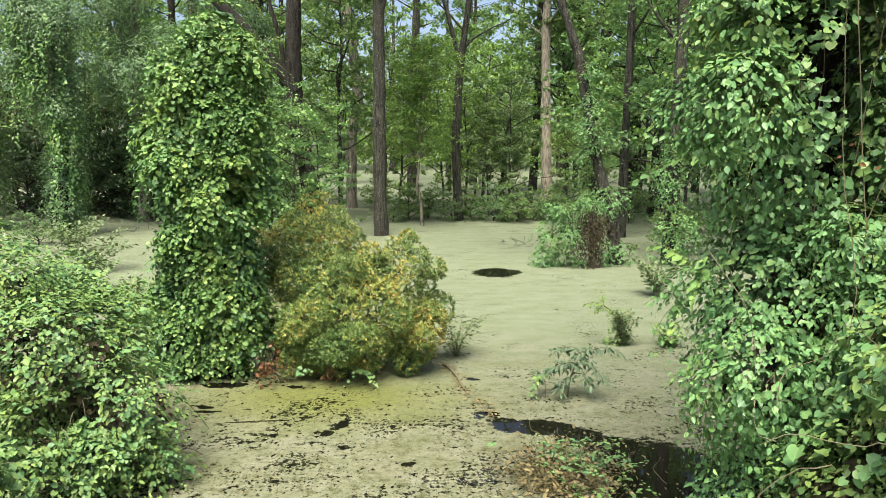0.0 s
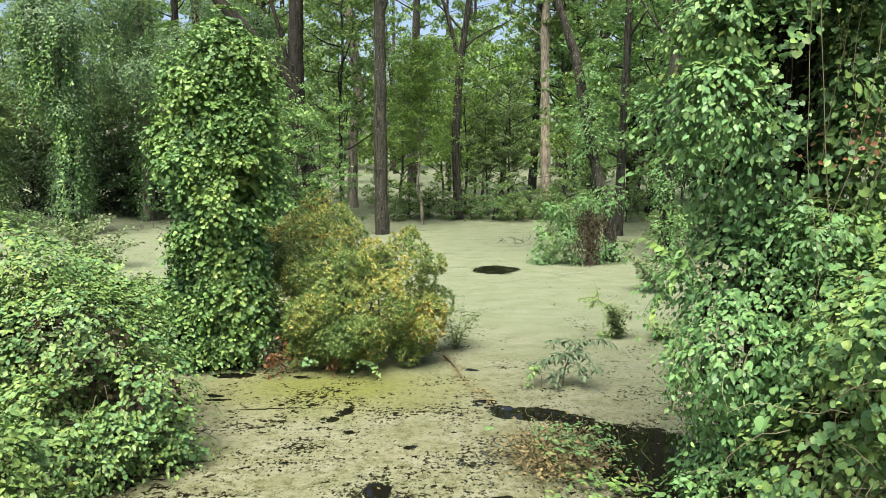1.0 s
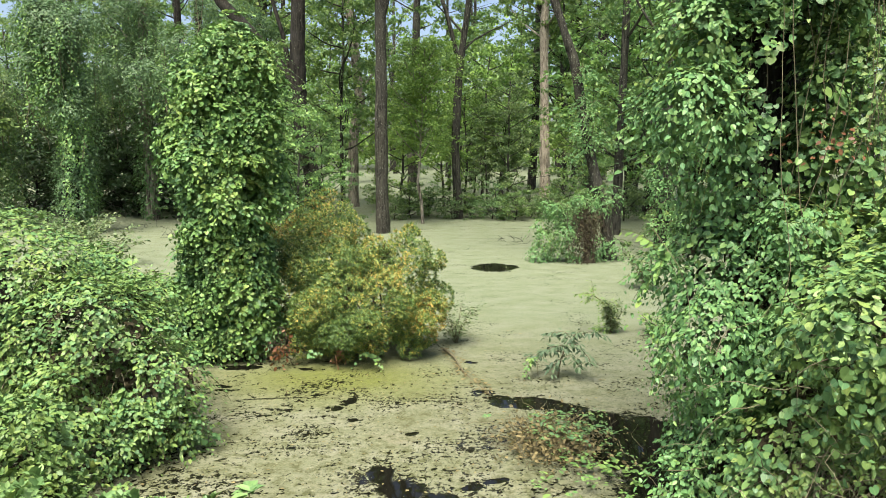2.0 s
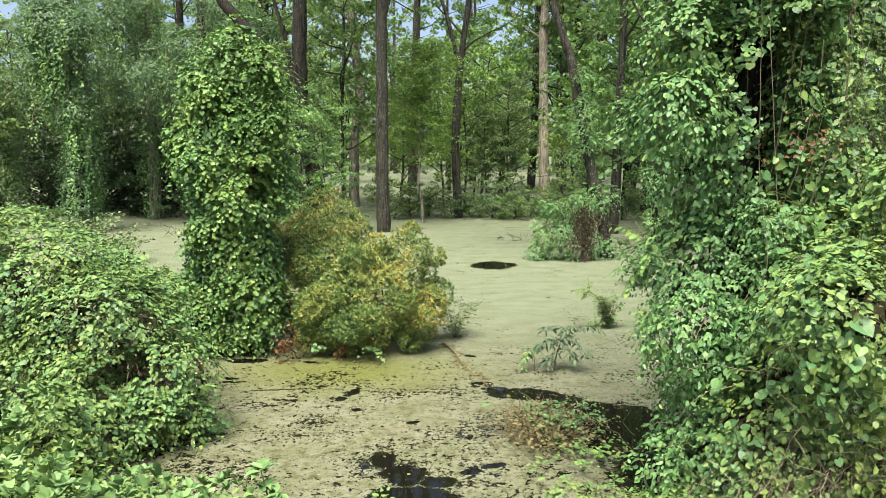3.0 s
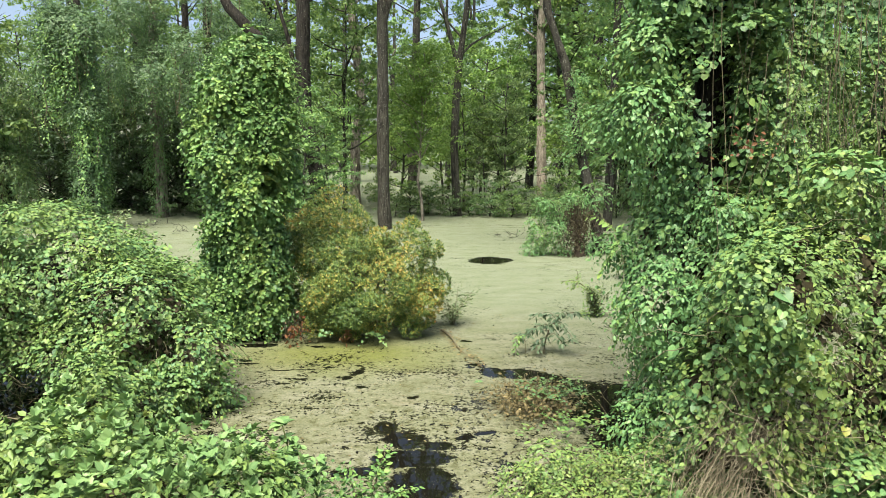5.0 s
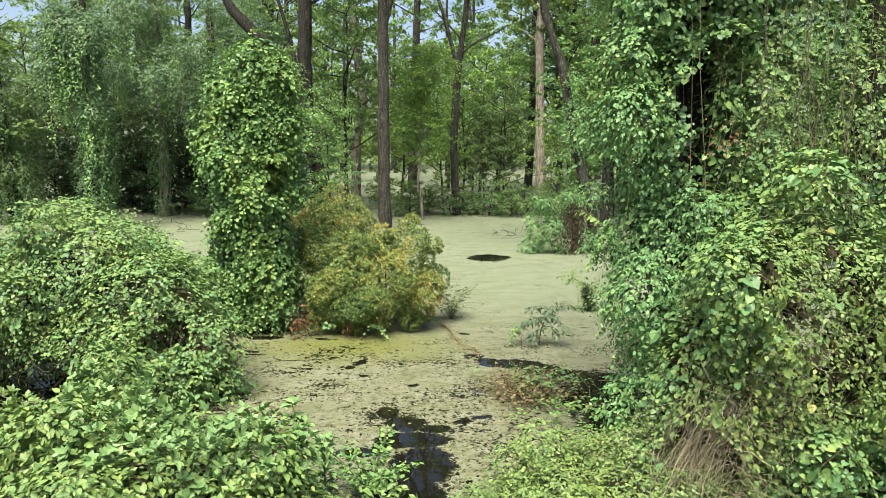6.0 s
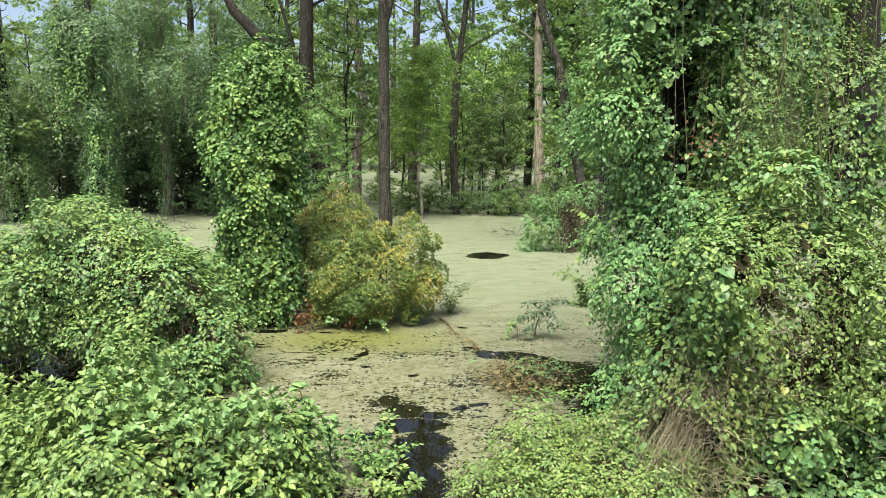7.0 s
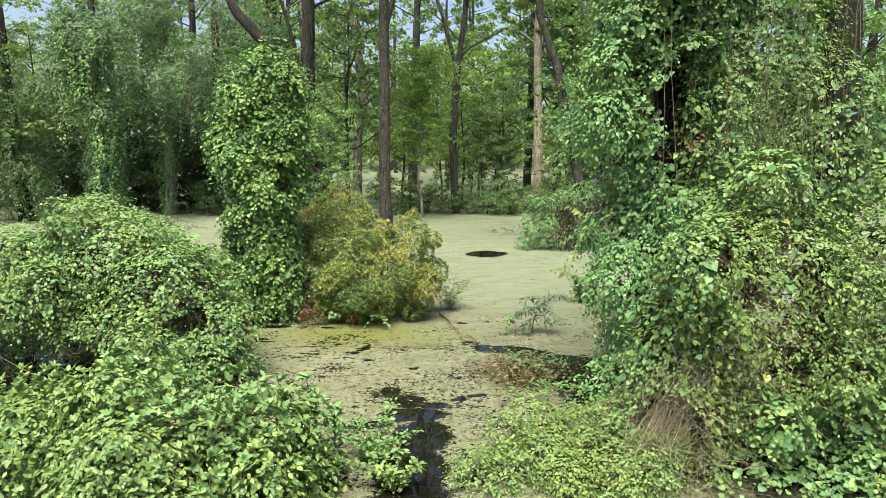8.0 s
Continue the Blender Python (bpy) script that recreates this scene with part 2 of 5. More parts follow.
def duckweed_material():
    """A mat of tiny fronds, torn open where the water shows."""
    m, t, p, out = material("duckweed_mat")
    v = coords(t)
    wob = node(t, "TexNoise", {"Vector": v, "Scale": 2.6, "Detail": 6.0, "Roughness": 0.68}).outputs[1]
    wob = node(t, "VectorMath", (wob, (0.5, 0.5, 0.5)), operation="SUBTRACT").outputs[0]
    wob = node(t, "VectorMath", (wob, (0.42, 0.30, 0.0)), operation="MULTIPLY").outputs[0]
    q = node(t, "VectorMath", (v, wob), operation="ADD").outputs[0]
    best = None
    for x, y, a, b, turn in POOLS:
        d = node(t, "Mapping", {"Vector": q, "Location": (x, y, 0), "Rotation": (0, 0, radians(turn)), "Scale": (a, b, 1)}, vector_type="TEXTURE").outputs[0]
        d = node(t, "VectorMath", (d,), operation="LENGTH").outputs["Value"]
        best = d if best is None else math2(t, "MINIMUM", best, d)
    sep = node(t, "SeparateXYZ", (v,))
    near = math2(t, "DIVIDE", math2(t, "SUBTRACT", 11.0, sep.outputs[1]), 5.0, clamp=True)
    near = math2(t, "MULTIPLY", near, math2(t, "ADD", 0.45, math2(t, "MULTIPLY", noise_tex(t, v, 0.7, 3.0), 0.9)))
    olive = node(t, "Mapping", {"Vector": q, "Location": (-1.35, 8.0, 0), "Scale": (1.8, 0.95, 1)}, vector_type="TEXTURE").outputs[0]
    olive = math2(t, "SUBTRACT", 1.25, node(t, "VectorMath", (olive,), operation="LENGTH").outputs["Value"], clamp=True)
    flakes = noise_tex(t, stretched(t, v, 1.0, 0.95, 1.0), 9.0, 7.0, 0.70)
    bits = noise_tex(t, stretched(t, v, 1.0, 0.95, 1.0), 22.0, 5.0, 0.70)
    crumbs = noise_tex(t, v, 46.0, 3.0, 0.6)
    patchy = noise_tex(t, stretched(t, v, 0.8, 1.0, 1.0), 1.3, 4.0, 0.6)
    rim = math2(t, "SUBTRACT", 2.0, best, clamp=True)
    torn = math2(t, "ADD", flakes, math2(t, "MULTIPLY", math2(t, "SUBTRACT", patchy, 0.5), 0.42))
    torn = math2(t, "ADD", torn, math2(t, "MULTIPLY", near, 0.10))
    torn = math2(t, "ADD", torn, math2(t, "MULTIPLY", rim, 0.02))
    torn = math2(t, "ADD", torn, math2(t, "MULTIPLY", math2(t, "SUBTRACT", bits, 0.5), 0.28))
    torn = math2(t, "ADD", torn, math2(t, "MULTIPLY", olive, 0.03))
    dirty = None
    for x, y, a, b in ((-1.65, 6.95, 0.55, 0.30), (1.20, 4.95, 0.50, 0.32), (0.50, 7.5, 0.2, 0.3)):
        d = node(t, "Mapping", {"Vector": q, "Location": (x, y, 0), "Scale": (a, b, 1)}, vector_type="TEXTURE").outputs[0]
        d = math2(t, "SUBTRACT", 1.3, node(t, "VectorMath", (d,), operation="LENGTH").outputs["Value"], clamp=True)
        dirty = d if dirty is None else math2(t, "MAXIMUM", dirty, d)
    torn = math2(t, "ADD", torn, math2(t, "MULTIPLY", dirty, 0.075))
    hole = math2(t, "MULTIPLY", math2(t, "SUBTRACT", torn, 0.664), 24.0, clamp=True)
    small = math2(t, "ADD", bits, math2(t, "MULTIPLY", math2(t, "SUBTRACT", patchy, 0.5), 0.60))
    small = math2(t, "MULTIPLY", math2(t, "SUBTRACT", math2(t, "ADD", small, math2(t, "MULTIPLY", near, 0.09)), 0.648), 26.0, clamp=True)
    hole = math2(t, "MAXIMUM", hole, math2(t, "MULTIPLY", small, 0.85))
    edge = math2(t, "ADD", best, math2(t, "MULTIPLY", math2(t, "SUBTRACT", flakes, 0.5), 1.1))
    pool = math2(t, "MULTIPLY", math2(t, "SUBTRACT", 1.0, edge), 9.0, clamp=True)
    floats = math2(t, "GREATER_THAN", noise_tex(t, v, 38.0, 3.0, 0.7), 0.70)
    pool = math2(t, "MULTIPLY", pool, math2(t, "SUBTRACT", 1.0, floats))
    gap = math2(t, "MAXIMUM", hole, pool)
    grain = noise_tex(t, v, 130.0, 3.0, 0.7)
    mid = noise_tex(t, stretched(t, v, 0.8, 1.2, 1.0), 2.2, 6.0, 0.62)
    broad = noise_tex(t, v, 0.33, 3.0)
    far_col = ramp(t, mid, ((0.30, (0.096, 0.126, 0.064)), (0.52, (0.135, 0.164, 0.104)), (0.75, (0.170, 0.192, 0.138))))
    near_col = ramp(t, mid, ((0.26, (0.078, 0.083, 0.034)), (0.45, (0.138, 0.150, 0.090)), (0.60, (0.168, 0.176, 0.120)), (0.8, (0.206, 0.208, 0.156))))
    blend = math2(t, "DIVIDE", math2(t, "SUBTRACT", math2(t, "ADD", 12.0, math2(t, "MULTIPLY", math2(t, "SUBTRACT", broad, 0.5), 6.0)), sep.outputs[1]), 5.0, clamp=True)
    col = mix(t, blend, far_col, near_col)
    col = mix(t, math2(t, "MULTIPLY", olive, 1.05, clamp=True), col, (0.100, 0.118, 0.018))
    brown = math2(t, "MULTIPLY", math2(t, "SUBTRACT", noise_tex(t, v, 1.1, 5.0, 0.65), 0.60, clamp=True), 5.0, clamp=True)
    col = mix(t, math2(t, "MULTIPLY", brown, math2(t, "MULTIPLY", near, 0.8)), col, (0.118, 0.081, 0.040))
    col = mix(t, math2(t, "MULTIPLY", math2(t, "SUBTRACT", grain, 0.45, clamp=True), 2.0, clamp=True), col, (0.262, 0.272, 0.156))
    col = mix(t, math2(t, "MULTIPLY", math2(t, "SUBTRACT", 0.42, crumbs, clamp=True), 7.0, clamp=True), col, (0.075, 0.078, 0.026))
    scum = noise_tex(t, stretched(t, v, 1.0, 0.95, 1.0), 10.0, 8.0, 0.78)
    scum = math2(t, "MULTIPLY", math2(t, "SUBTRACT", 0.53, scum, clamp=True), math2(t, "ADD", 0.25, math2(t, "MULTIPLY", near, 7.5)), clamp=True)
    col = mix(t, scum, col, (0.058, 0.064, 0.022))
    froth = noise_tex(t, stretched(t, v, 0.8, 1.15, 1.0), 23.0, 5.0, 0.75)
    froth = math2(t, "MULTIPLY", math2(t, "SUBTRACT", froth, 0.57, clamp=True), math2(t, "MULTIPLY", near, 6.0), clamp=True)
    col = mix(t, froth, col, (0.33, 0.33, 0.21))
    t.links.new(col, p.inputs["Base Color"])
    p.inputs["Roughness"].default_value = 0.75
    p.inputs["Specular IOR Level"].default_value = 0.25
    b = node(t, "Bump", {"Strength": 0.9, "Distance": 0.008, "Height": math2(t, "ADD", grain, crumbs)})
    t.links.new(b.outputs[0], p.inputs["Normal"])
    clear = node(t, "BsdfTransparent")
    both = node(t, "MixShader", (gap, p.outputs[0], clear.outputs[0]))
    t.links.new(both.outputs[0], out.inputs[0])
    return m


M_WATER, M_WEED = water_material(), duckweed_material()


# ---------------------------------------------------------------- mesh helpers
UP = np.array((0.0, 0.0, 1.0))


def unit(a):
    return a / np.maximum(np.linalg.norm(a, axis=-1, keepdims=True), 1e-9)


def vnoise(p, f, seed=0):
    """Smooth noise between 0 and 1 at points p."""
    q = np.asarray(p) * f + seed * 17.31
    i = np.floor(q).astype(np.int64)
    w = q - i
    w = w * w * (3 - 2 * w)
    out = np.zeros(len(q))
    for dx in (0, 1):
        for dy in (0, 1):
            for dz in (0, 1):
                h = ((i[:, 0] + dx) * 374761393 + (i[:, 1] + dy) * 668265263 + (i[:, 2] + dz) * 2147483647) & 0xFFFFFFFF
                h = ((h ^ (h >> 13)) * 1274126177) & 0xFFFFFFFF
                h = (h ^ (h >> 16)) & 0xFFFF
                k = np.where(dx, w[:, 0], 1 - w[:, 0]) * np.where(dy, w[:, 1], 1 - w[:, 1]) * np.where(dz, w[:, 2], 1 - w[:, 2])
                out += k * h / 65535.0
    return out


def fill_mesh(name, verts, loops, per_face, uv=None, smooth=True):
    """A mesh from arrays; every face has per_face corners, in the order of loops."""
    me = bpy.data.meshes.new(name)
    n = len(loops) // per_face
    me.vertices.add(len(verts))
    me.vertices.foreach_set("co", np.asarray(verts, np.float32).ravel())
    me.loops.add(len(loops))
    me.loops.foreach_set("vertex_index", np.asarray(loops, np.int32))
    me.polygons.add(n)
    me.polygons.foreach_set("loop_start", np.arange(0, n * per_face, per_face, dtype=np.int32))
    me.polygons.foreach_set("use_smooth", np.full(n, smooth))
    if uv is not None:
        me.uv_layers.new(name="leaf").data.foreach_set("uv", np.asarray(uv, np.float32).ravel())
    me.update(calc_edges=True)
    me.validate()
    return me


# leaf outlines: width across x, base at y = 0, tip at y = 1, z lifts the halves
HEART = (np.array([(0, 0.08, -0.02), (0, 1, -0.14), (-0.31, -0.10, 0.05), (-0.50, 0.27, 0.09), (-0.35, 0.70, 0.03), (0.31, -0.10, 0.05), (0.50, 0.27, 0.09), (0.35, 0.70, 0.03)]),
         np.array([(0, 1, 4, 3, 2), (0, 5, 6, 7, 1)]))
HEART_FINE = (np.array([(0, 0.08, -0.02), (0, 1, -0.16), (-0.17, -0.10, 0.03), (-0.38, -0.06, 0.07), (-0.50, 0.16, 0.09), (-0.48, 0.42, 0.08), (-0.34, 0.70, 0.02), (-0.13, 0.89, -0.07),
                        (0.17, -0.10, 0.03), (0.38, -0.06, 0.07), (0.50, 0.16, 0.09), (0.48, 0.42, 0.08), (0.34, 0.70, 0.02), (0.13, 0.89, -0.07)]),
              np.array([(0, 1, 7, 6, 5, 4, 3, 2), (0, 8, 9, 10, 11, 12, 13, 1)]))
SLIVER = (np.array([(0, 0, 0), (0, 1, -0.06), (-0.13, 0.5, 0.03), (0.13, 0.5, 0.03)]), np.array([(0, 1, 2), (0, 3, 1)]))
OVATE = (np.array([(0, 0, 0), (0, 1, -0.10), (-0.29, 0.28, 0.07), (-0.24, 0.66, 0.05), (0.29, 0.28, 0.07), (0.24, 0.66, 0.05)]), np.array([(0, 1, 3, 2), (0, 4, 5, 1)]))
LEAFLET = (np.array([(0, 0, 0), (0, 1, -0.12), (-0.20, 0.30, 0.06), (-0.15, 0.68, 0.04), (0.20, 0.30, 0.06), (0.15, 0.68, 0.04)]), np.array([(0, 1, 3, 2), (0, 4, 5, 1)]))
LANCE = (np.array([(0, 0, 0), (0, 1, -0.08), (-0.10, 0.34, 0.03), (-0.08, 0.68, 0.02), (0.10, 0.34, 0.03), (0.08, 0.68, 0.02)]), np.array([(0, 1, 3, 2), (0, 4, 5, 1)]))
SMALL = (np.array([(0, 0, 0), (0, 1, -0.06), (-0.30, 0.45, 0.07), (0.30, 0.45, 0.07)]), np.array([(0, 1, 2), (0, 3, 1)]))


def leaves(name, pos, nrm, tip, size, shape, mat):
    """One mesh of many leaves: each stands at pos, faces nrm, points along tip."""
    tv, tf = shape
    n, k = len(pos), len(tv)
    z = unit(nrm)
    y = unit(tip - (tip * z).sum(1, keepdims=True) * z)
    x = np.cross(y, z)
    s = np.asarray(size)[:, None, None]
    vary = np.random.default_rng(n + k)
    wide, cup = 0.8 + 0.4 * vary.random((n, 1, 1)), 1.3 * vary.random((n, 1, 1)) + 0.1
    co = pos[:, None] + s * (wide * tv[None, :, 0:1] * x[:, None] + tv[None, :, 1:2] * y[:, None] + cup * tv[None, :, 2:3] * z[:, None])
    loops = (np.arange(n)[:, None, None] * k + tf[None]).ravel()
    uv = np.tile(tv[tf.ravel()][:, :2], (n, 1))
    me = fill_mesh(name, co.reshape(-1, 3), loops, tf.shape[1], uv)
    me.materials.append(mat)
    return me


def tubes(name, paths, mat, sides=6):
    """One mesh of round stems; each path is (points, radii)."""
    vs, ls, base = [], [], 0
    ang = np.linspace(0, 2 * np.pi, sides, endpoint=False)
    for pts, rad in paths:
        pts, rad = np.asarray(pts, float), np.asarray(rad, float)
        if rad.ndim == 0:
            rad = np.full(len(pts), float(rad))
        d = unit(np.gradient(pts, axis=0))
        ref = np.where(np.abs(d[:, 2:3]) > 0.9, np.array([[1.0, 0, 0]]), UP[None])
        a = unit(np.cross(d, ref))
        b = np.cross(d, a)
        ring = pts[:, None] + rad[:, None, None] * (np.cos(ang)[None, :, None] * a[:, None] + np.sin(ang)[None, :, None] * b[:, None])
        vs.append(ring.reshape(-1, 3))
        i = np.arange(len(pts) - 1)[:, None] * sides
        j = np.arange(sides)[None]
        k = (j + 1) % sides
        ls.append(np.stack([base + i + j, base + i + k, base + i + sides + k, base + i + sides + j], -1).ravel())
        base += len(pts) * sides
    me = fill_mesh(name, np.concatenate(vs), np.concatenate(ls), 4)
    me.materials.append(mat)
    return me


def trunk_mesh(name, pts, rad, mat, sides=16, rings=40, flare=0.5, rough=0.10, seed=0):
    """A rooted, tapered and ridged trunk along a bent line."""
    pts, rad = np.asarray(pts, float), np.asarray(rad, float)
    u = np.linspace(0, 1, len(pts))
    w = np.linspace(0, 1, rings) ** 1.25
    c = np.stack([np.interp(w, u, pts[:, i]) for i in range(3)], 1)
    r = np.interp(w, u, rad)
    hgt = c[:, 2] - pts[0, 2]
    r = r * (1 + flare * np.exp(-np.maximum(hgt, 0) / 0.35))
    ang = np.linspace(0, 2 * np.pi, sides, endpoint=False)
    lob = 1 + (0.10 * np.exp(-hgt / 0.8))[:, None] * np.sin(ang * 5 + seed)[None] + 0.03 * np.sin(ang * 3 + seed * 2)[None]
    ring = np.stack([np.cos(ang), np.sin(ang), np.zeros(sides)], 1)
    p = c[:, None] + (r[:, None] * lob)[..., None] * ring[None]
    flat = p.reshape(-1, 3)
    k = (vnoise(flat * (1, 1, 0.45), 9.0, seed) - 0.5) * rough + (vnoise(flat * (1, 1, 0.6), 2.5, seed + 3) - 0.5) * rough * 1.6
    p = c[:, None] + (p - c[:, None]) * (1 + k.reshape(rings, sides, 1) * 2)
    i = np.arange(rings - 1)[:, None] * sides
    j = np.arange(sides)[None]
    q = (j + 1) % sides
    loops = np.stack([i + j, i + q, i + sides + q, i + sides + j], -1).ravel()
    me = fill_mesh(name, p.reshape(-1, 3), loops, 4)
    me.materials.append(mat)
    return me


def thing(name, at, label, category, group="", kind=""):
    ob = new(name)
    ob.empty_display_size = 0.2
    ob.location = at
    return tagged(ob, label, category, group, kind)


def part(name, me, parent, label="", kind=""):
    ob = new(name, me)
    ob.parent = parent
    return tagged(ob, label, kind=kind)


# ---------------------------------------------------------------- growth
def blob_points(rng, blobs, n, amp=0.22, freq=1.6, floor=0.03, gap=0.3, recess=0.45, seed=0):
    """Points and outward directions on the bumpy skin of several joined ellipsoids (cx, cy, cz, rx, ry, rz). Growth is thinner on the shaded north side."""
    b = np.array(blobs, float)
    area = b[:, 3] * b[:, 4] + b[:, 3] * b[:, 5] + b[:, 4] * b[:, 5]
    m = n * 3
    which = rng.choice(len(b), m, p=area / area.sum())
    d = unit(rng.normal(size=(m, 3)))
    c, r = b[which, :3], b[which, 3:]
    p = c + d * r
    swell = 1 + amp * (vnoise(p, freq, seed) - 0.5) * 2 + amp * 0.5 * (vnoise(p, freq * 2.7, seed + 1) - 0.5) * 2
    depth = rng.random(m) ** 2 * 0.16
    hollow = vnoise(p, freq * 1.5, seed + 2) < gap
    depth = np.where(hollow, depth + recess * rng.random(m), depth)
    p = c + d * r * (swell - depth)[:, None]
    keep = (p[:, 2] > floor) & (rng.random(m) < np.clip(1.0 - 1.3 * (d[:, 1] - 0.15), 0.3, 1.0))
    for i in range(len(b)):
        inside = np.linalg.norm((p - b[i, :3]) / b[i, 3:], axis=1) < 0.72
        keep &= ~(inside & (which != i))
    nrm = unit(d / r)
    return p[keep][:n], nrm[keep][:n]


def lumpy(rng, blobs, n, lo, hi, keep=0.86):
    """The same ellipsoids a little smaller, with n round lumps sitting on them."""
    p, _ = blob_points(rng, blobs, n, amp=0.0, gap=0.0, seed=3)
    r = lo + (hi - lo) * rng.random(len(p))
    base = [(x, y, z, a * keep, b * keep, c * keep) for x, y, z, a, b, c in blobs]
    return base + [(*q, k, k, k * (0.7 + 0.6 * rng.random())) for q, k in zip(p * 1.0, r)]


def shoot_leaves(rng, p, out, per, length, size, droop=0.5, lift=0.6, jitter=0.3, hang=0.8, forward=0.45):
    """Leaves set in turn along short shoots that start at p, run over the skin and droop. Returns arrays for leaves()."""
    n = len(p)
    tang = rng.normal(size=(n, 3))
    tang = unit(tang - (tang * out).sum(1, keepdims=True) * out)
    d = unit(tang * 0.8 + out * 0.45 + UP * 0.1)
    ln = length * (0.5 + rng.random(n))
    s = (np.arange(per)[None] + rng.random((n, per)) * 0.5) / per
    pos = p[:, None] + d[:, None] * (s * ln[:, None])[..., None] - UP * (droop * (s * ln[:, None]) ** 2 / max(length, 1e-3))[..., None]
    side = np.cross(d, out)[:, None] * np.where((np.arange(per) % 2) > 0, 1.0, -1.0)[None, :, None]
    o = np.repeat(out[:, None], per, 1)
    nrm = unit(o * 0.75 + UP * lift + rng.normal(size=(n, per, 3)) * jitter)
    tip = side * 0.55 + d[:, None] * forward - UP * hang + o * 0.3 + rng.normal(size=(n, per, 3)) * 0.32
    sz = size * (0.42 + 0.95 * rng.random((n, per))) * (1.08 - 0.45 * s)
    return pos.reshape(-1, 3), nrm.reshape(-1, 3), tip.reshape(-1, 3), sz.ravel(), list(zip(p, d, ln))


def rosettes(rng, p, axis, per, size):
    """Whorls of narrow leaves that spread from the twig tips at p round their axis."""
    n = len(p)
    a = unit(np.cross(axis, rng.normal(size=(n, 3))))
    b = np.cross(axis, a)
    turn = (np.arange(per)[None] + 0.6 * rng.random((n, per))) * (2 * np.pi / per)
    rad = np.cos(turn)[..., None] * a[:, None] + np.sin(turn)[..., None] * b[:, None]
    tilt = (0.45 + 0.85 * rng.random((n, per)))[..., None]
    tip = axis[:, None] * np.cos(tilt) + rad * np.sin(tilt)
    nrm = axis[:, None] * np.sin(tilt) - rad * np.cos(tilt) + rng.normal(size=tip.shape) * 0.15
    pos = p[:, None] - axis[:, None] * (0.03 * rng.random((n, per)))[..., None]
    sz = size * (0.6 + 0.3 * rng.random((n, 1)) + 0.4 * rng.random((n, per)))
    return pos.reshape(-1, 3), nrm.reshape(-1, 3), tip.reshape(-1, 3), sz.ravel()


def kind_patch(p, o, freq, lo, hi, seed):
    """Keeps the points where a broad noise lies between lo and hi, so that kinds grow in patches."""
    v = vnoise(p, freq, seed)
    keep = (v > lo) & (v < hi)
    return p[keep], o[keep]


def leaf_pieces(data, near, count, shape, mat, parent, at, label=""):
    """Splits off the leaves nearest to a place as single parts; the rest is given back for one joined mesh."""
    pos, nrm, tip, size = (np.asarray(a) for a in data[:4])
    order = np.argsort(np.linalg.norm((pos - np.array(near)) * (0.5, 1.0, 0.5), axis=1) - size * 6)
    pick, rest = order[:count], order[count:]
    me = leaves("leaf", np.zeros((1, 3)), np.array([(0, 0, 1.0)]), np.array([(0, 1.0, 0)]), np.ones(1), HEART_FINE if shape is HEART else shape, mat)
    z = unit(nrm)
    y = unit(tip - (tip * z).sum(1, keepdims=True) * z)
    x = np.cross(y, z)
    for i in pick:
        ob = part("leaf", me, parent, label)
        rot = Matrix((x[i], y[i], z[i])).transposed().to_4x4()
        ob.matrix_basis = Matrix.Translation(Vector(pos[i]) - Vector(at)) @ rot @ Matrix.Scale(float(size[i]), 4)
    return pos[rest], nrm[rest], tip[rest], size[rest]


def clear_of(data, test):
    """Drops the leaves for whose place test is true."""
    bad = test(data[0])
    return tuple(a[~bad] for a in data[:4])


def runner_paths(rng, shoots, count, r=0.004, droop=0.5, length=0.3):
    picks = rng.choice(len(shoots), min(count, len(shoots)), replace=False)
    out = []
    for i in picks:
        p, d, ln = shoots[i]
        s = np.linspace(-0.15, 1, 6)
        q = p[None] + d[None] * (s * ln)[:, None] - UP * (droop * (s * ln) ** 2 / length)[:, None]
        out.append((q, np.linspace(r, r * 0.5, 6)))
    return out


def tangle(rng, centre, spread, count, length, r, wig=0.5, fall=0.0):
    """Loose bent strands round a centre."""
    out = []
    for _ in range(count):
        p = np.array(centre) + rng.normal(size=3) * np.array(spread)
        d = unit(rng.normal(size=3) + np.array((0, 0, -fall)))
        pts = [p]
        for _ in range(7):
            d = unit(d + rng.normal(size=3) * wig)
            p = p + d * length / 7 * (0.6 + 0.8 * rng.random())
            pts.append(p)
        pts = np.array(pts)
        pts[:, 2] = np.maximum(pts[:, 2], 0.01)
        out.append((pts, np.linspace(r, r * 0.5, len(pts)) * (0.6 + 0.8 * rng.random())))
    return out


def hanging(rng, p, length, r, sway=0.05, n=9):
    """A strand that hangs from p."""
    s = np.linspace(0, 1, n)
    off = np.cumsum(rng.normal(size=(n, 2)) * sway, 0) * s[:, None]
    pts = np.array(p)[None] + np.c_[off, -s * length]
    return pts, np.full(n, r)


def limb(rng, a, d, length, r, bend=0.25, rise=0.15, n=8):
    pts = [np.array(a, float)]
    d = unit(np.array(d, float))
    for _ in range(n):
        d = unit(d + rng.normal(size=3) * bend * 0.4 + UP * rise * 0.3)
        pts.append(pts[-1] + d * length / n)
    return np.array(pts), np.linspace(r, r * 0.25, n + 1)


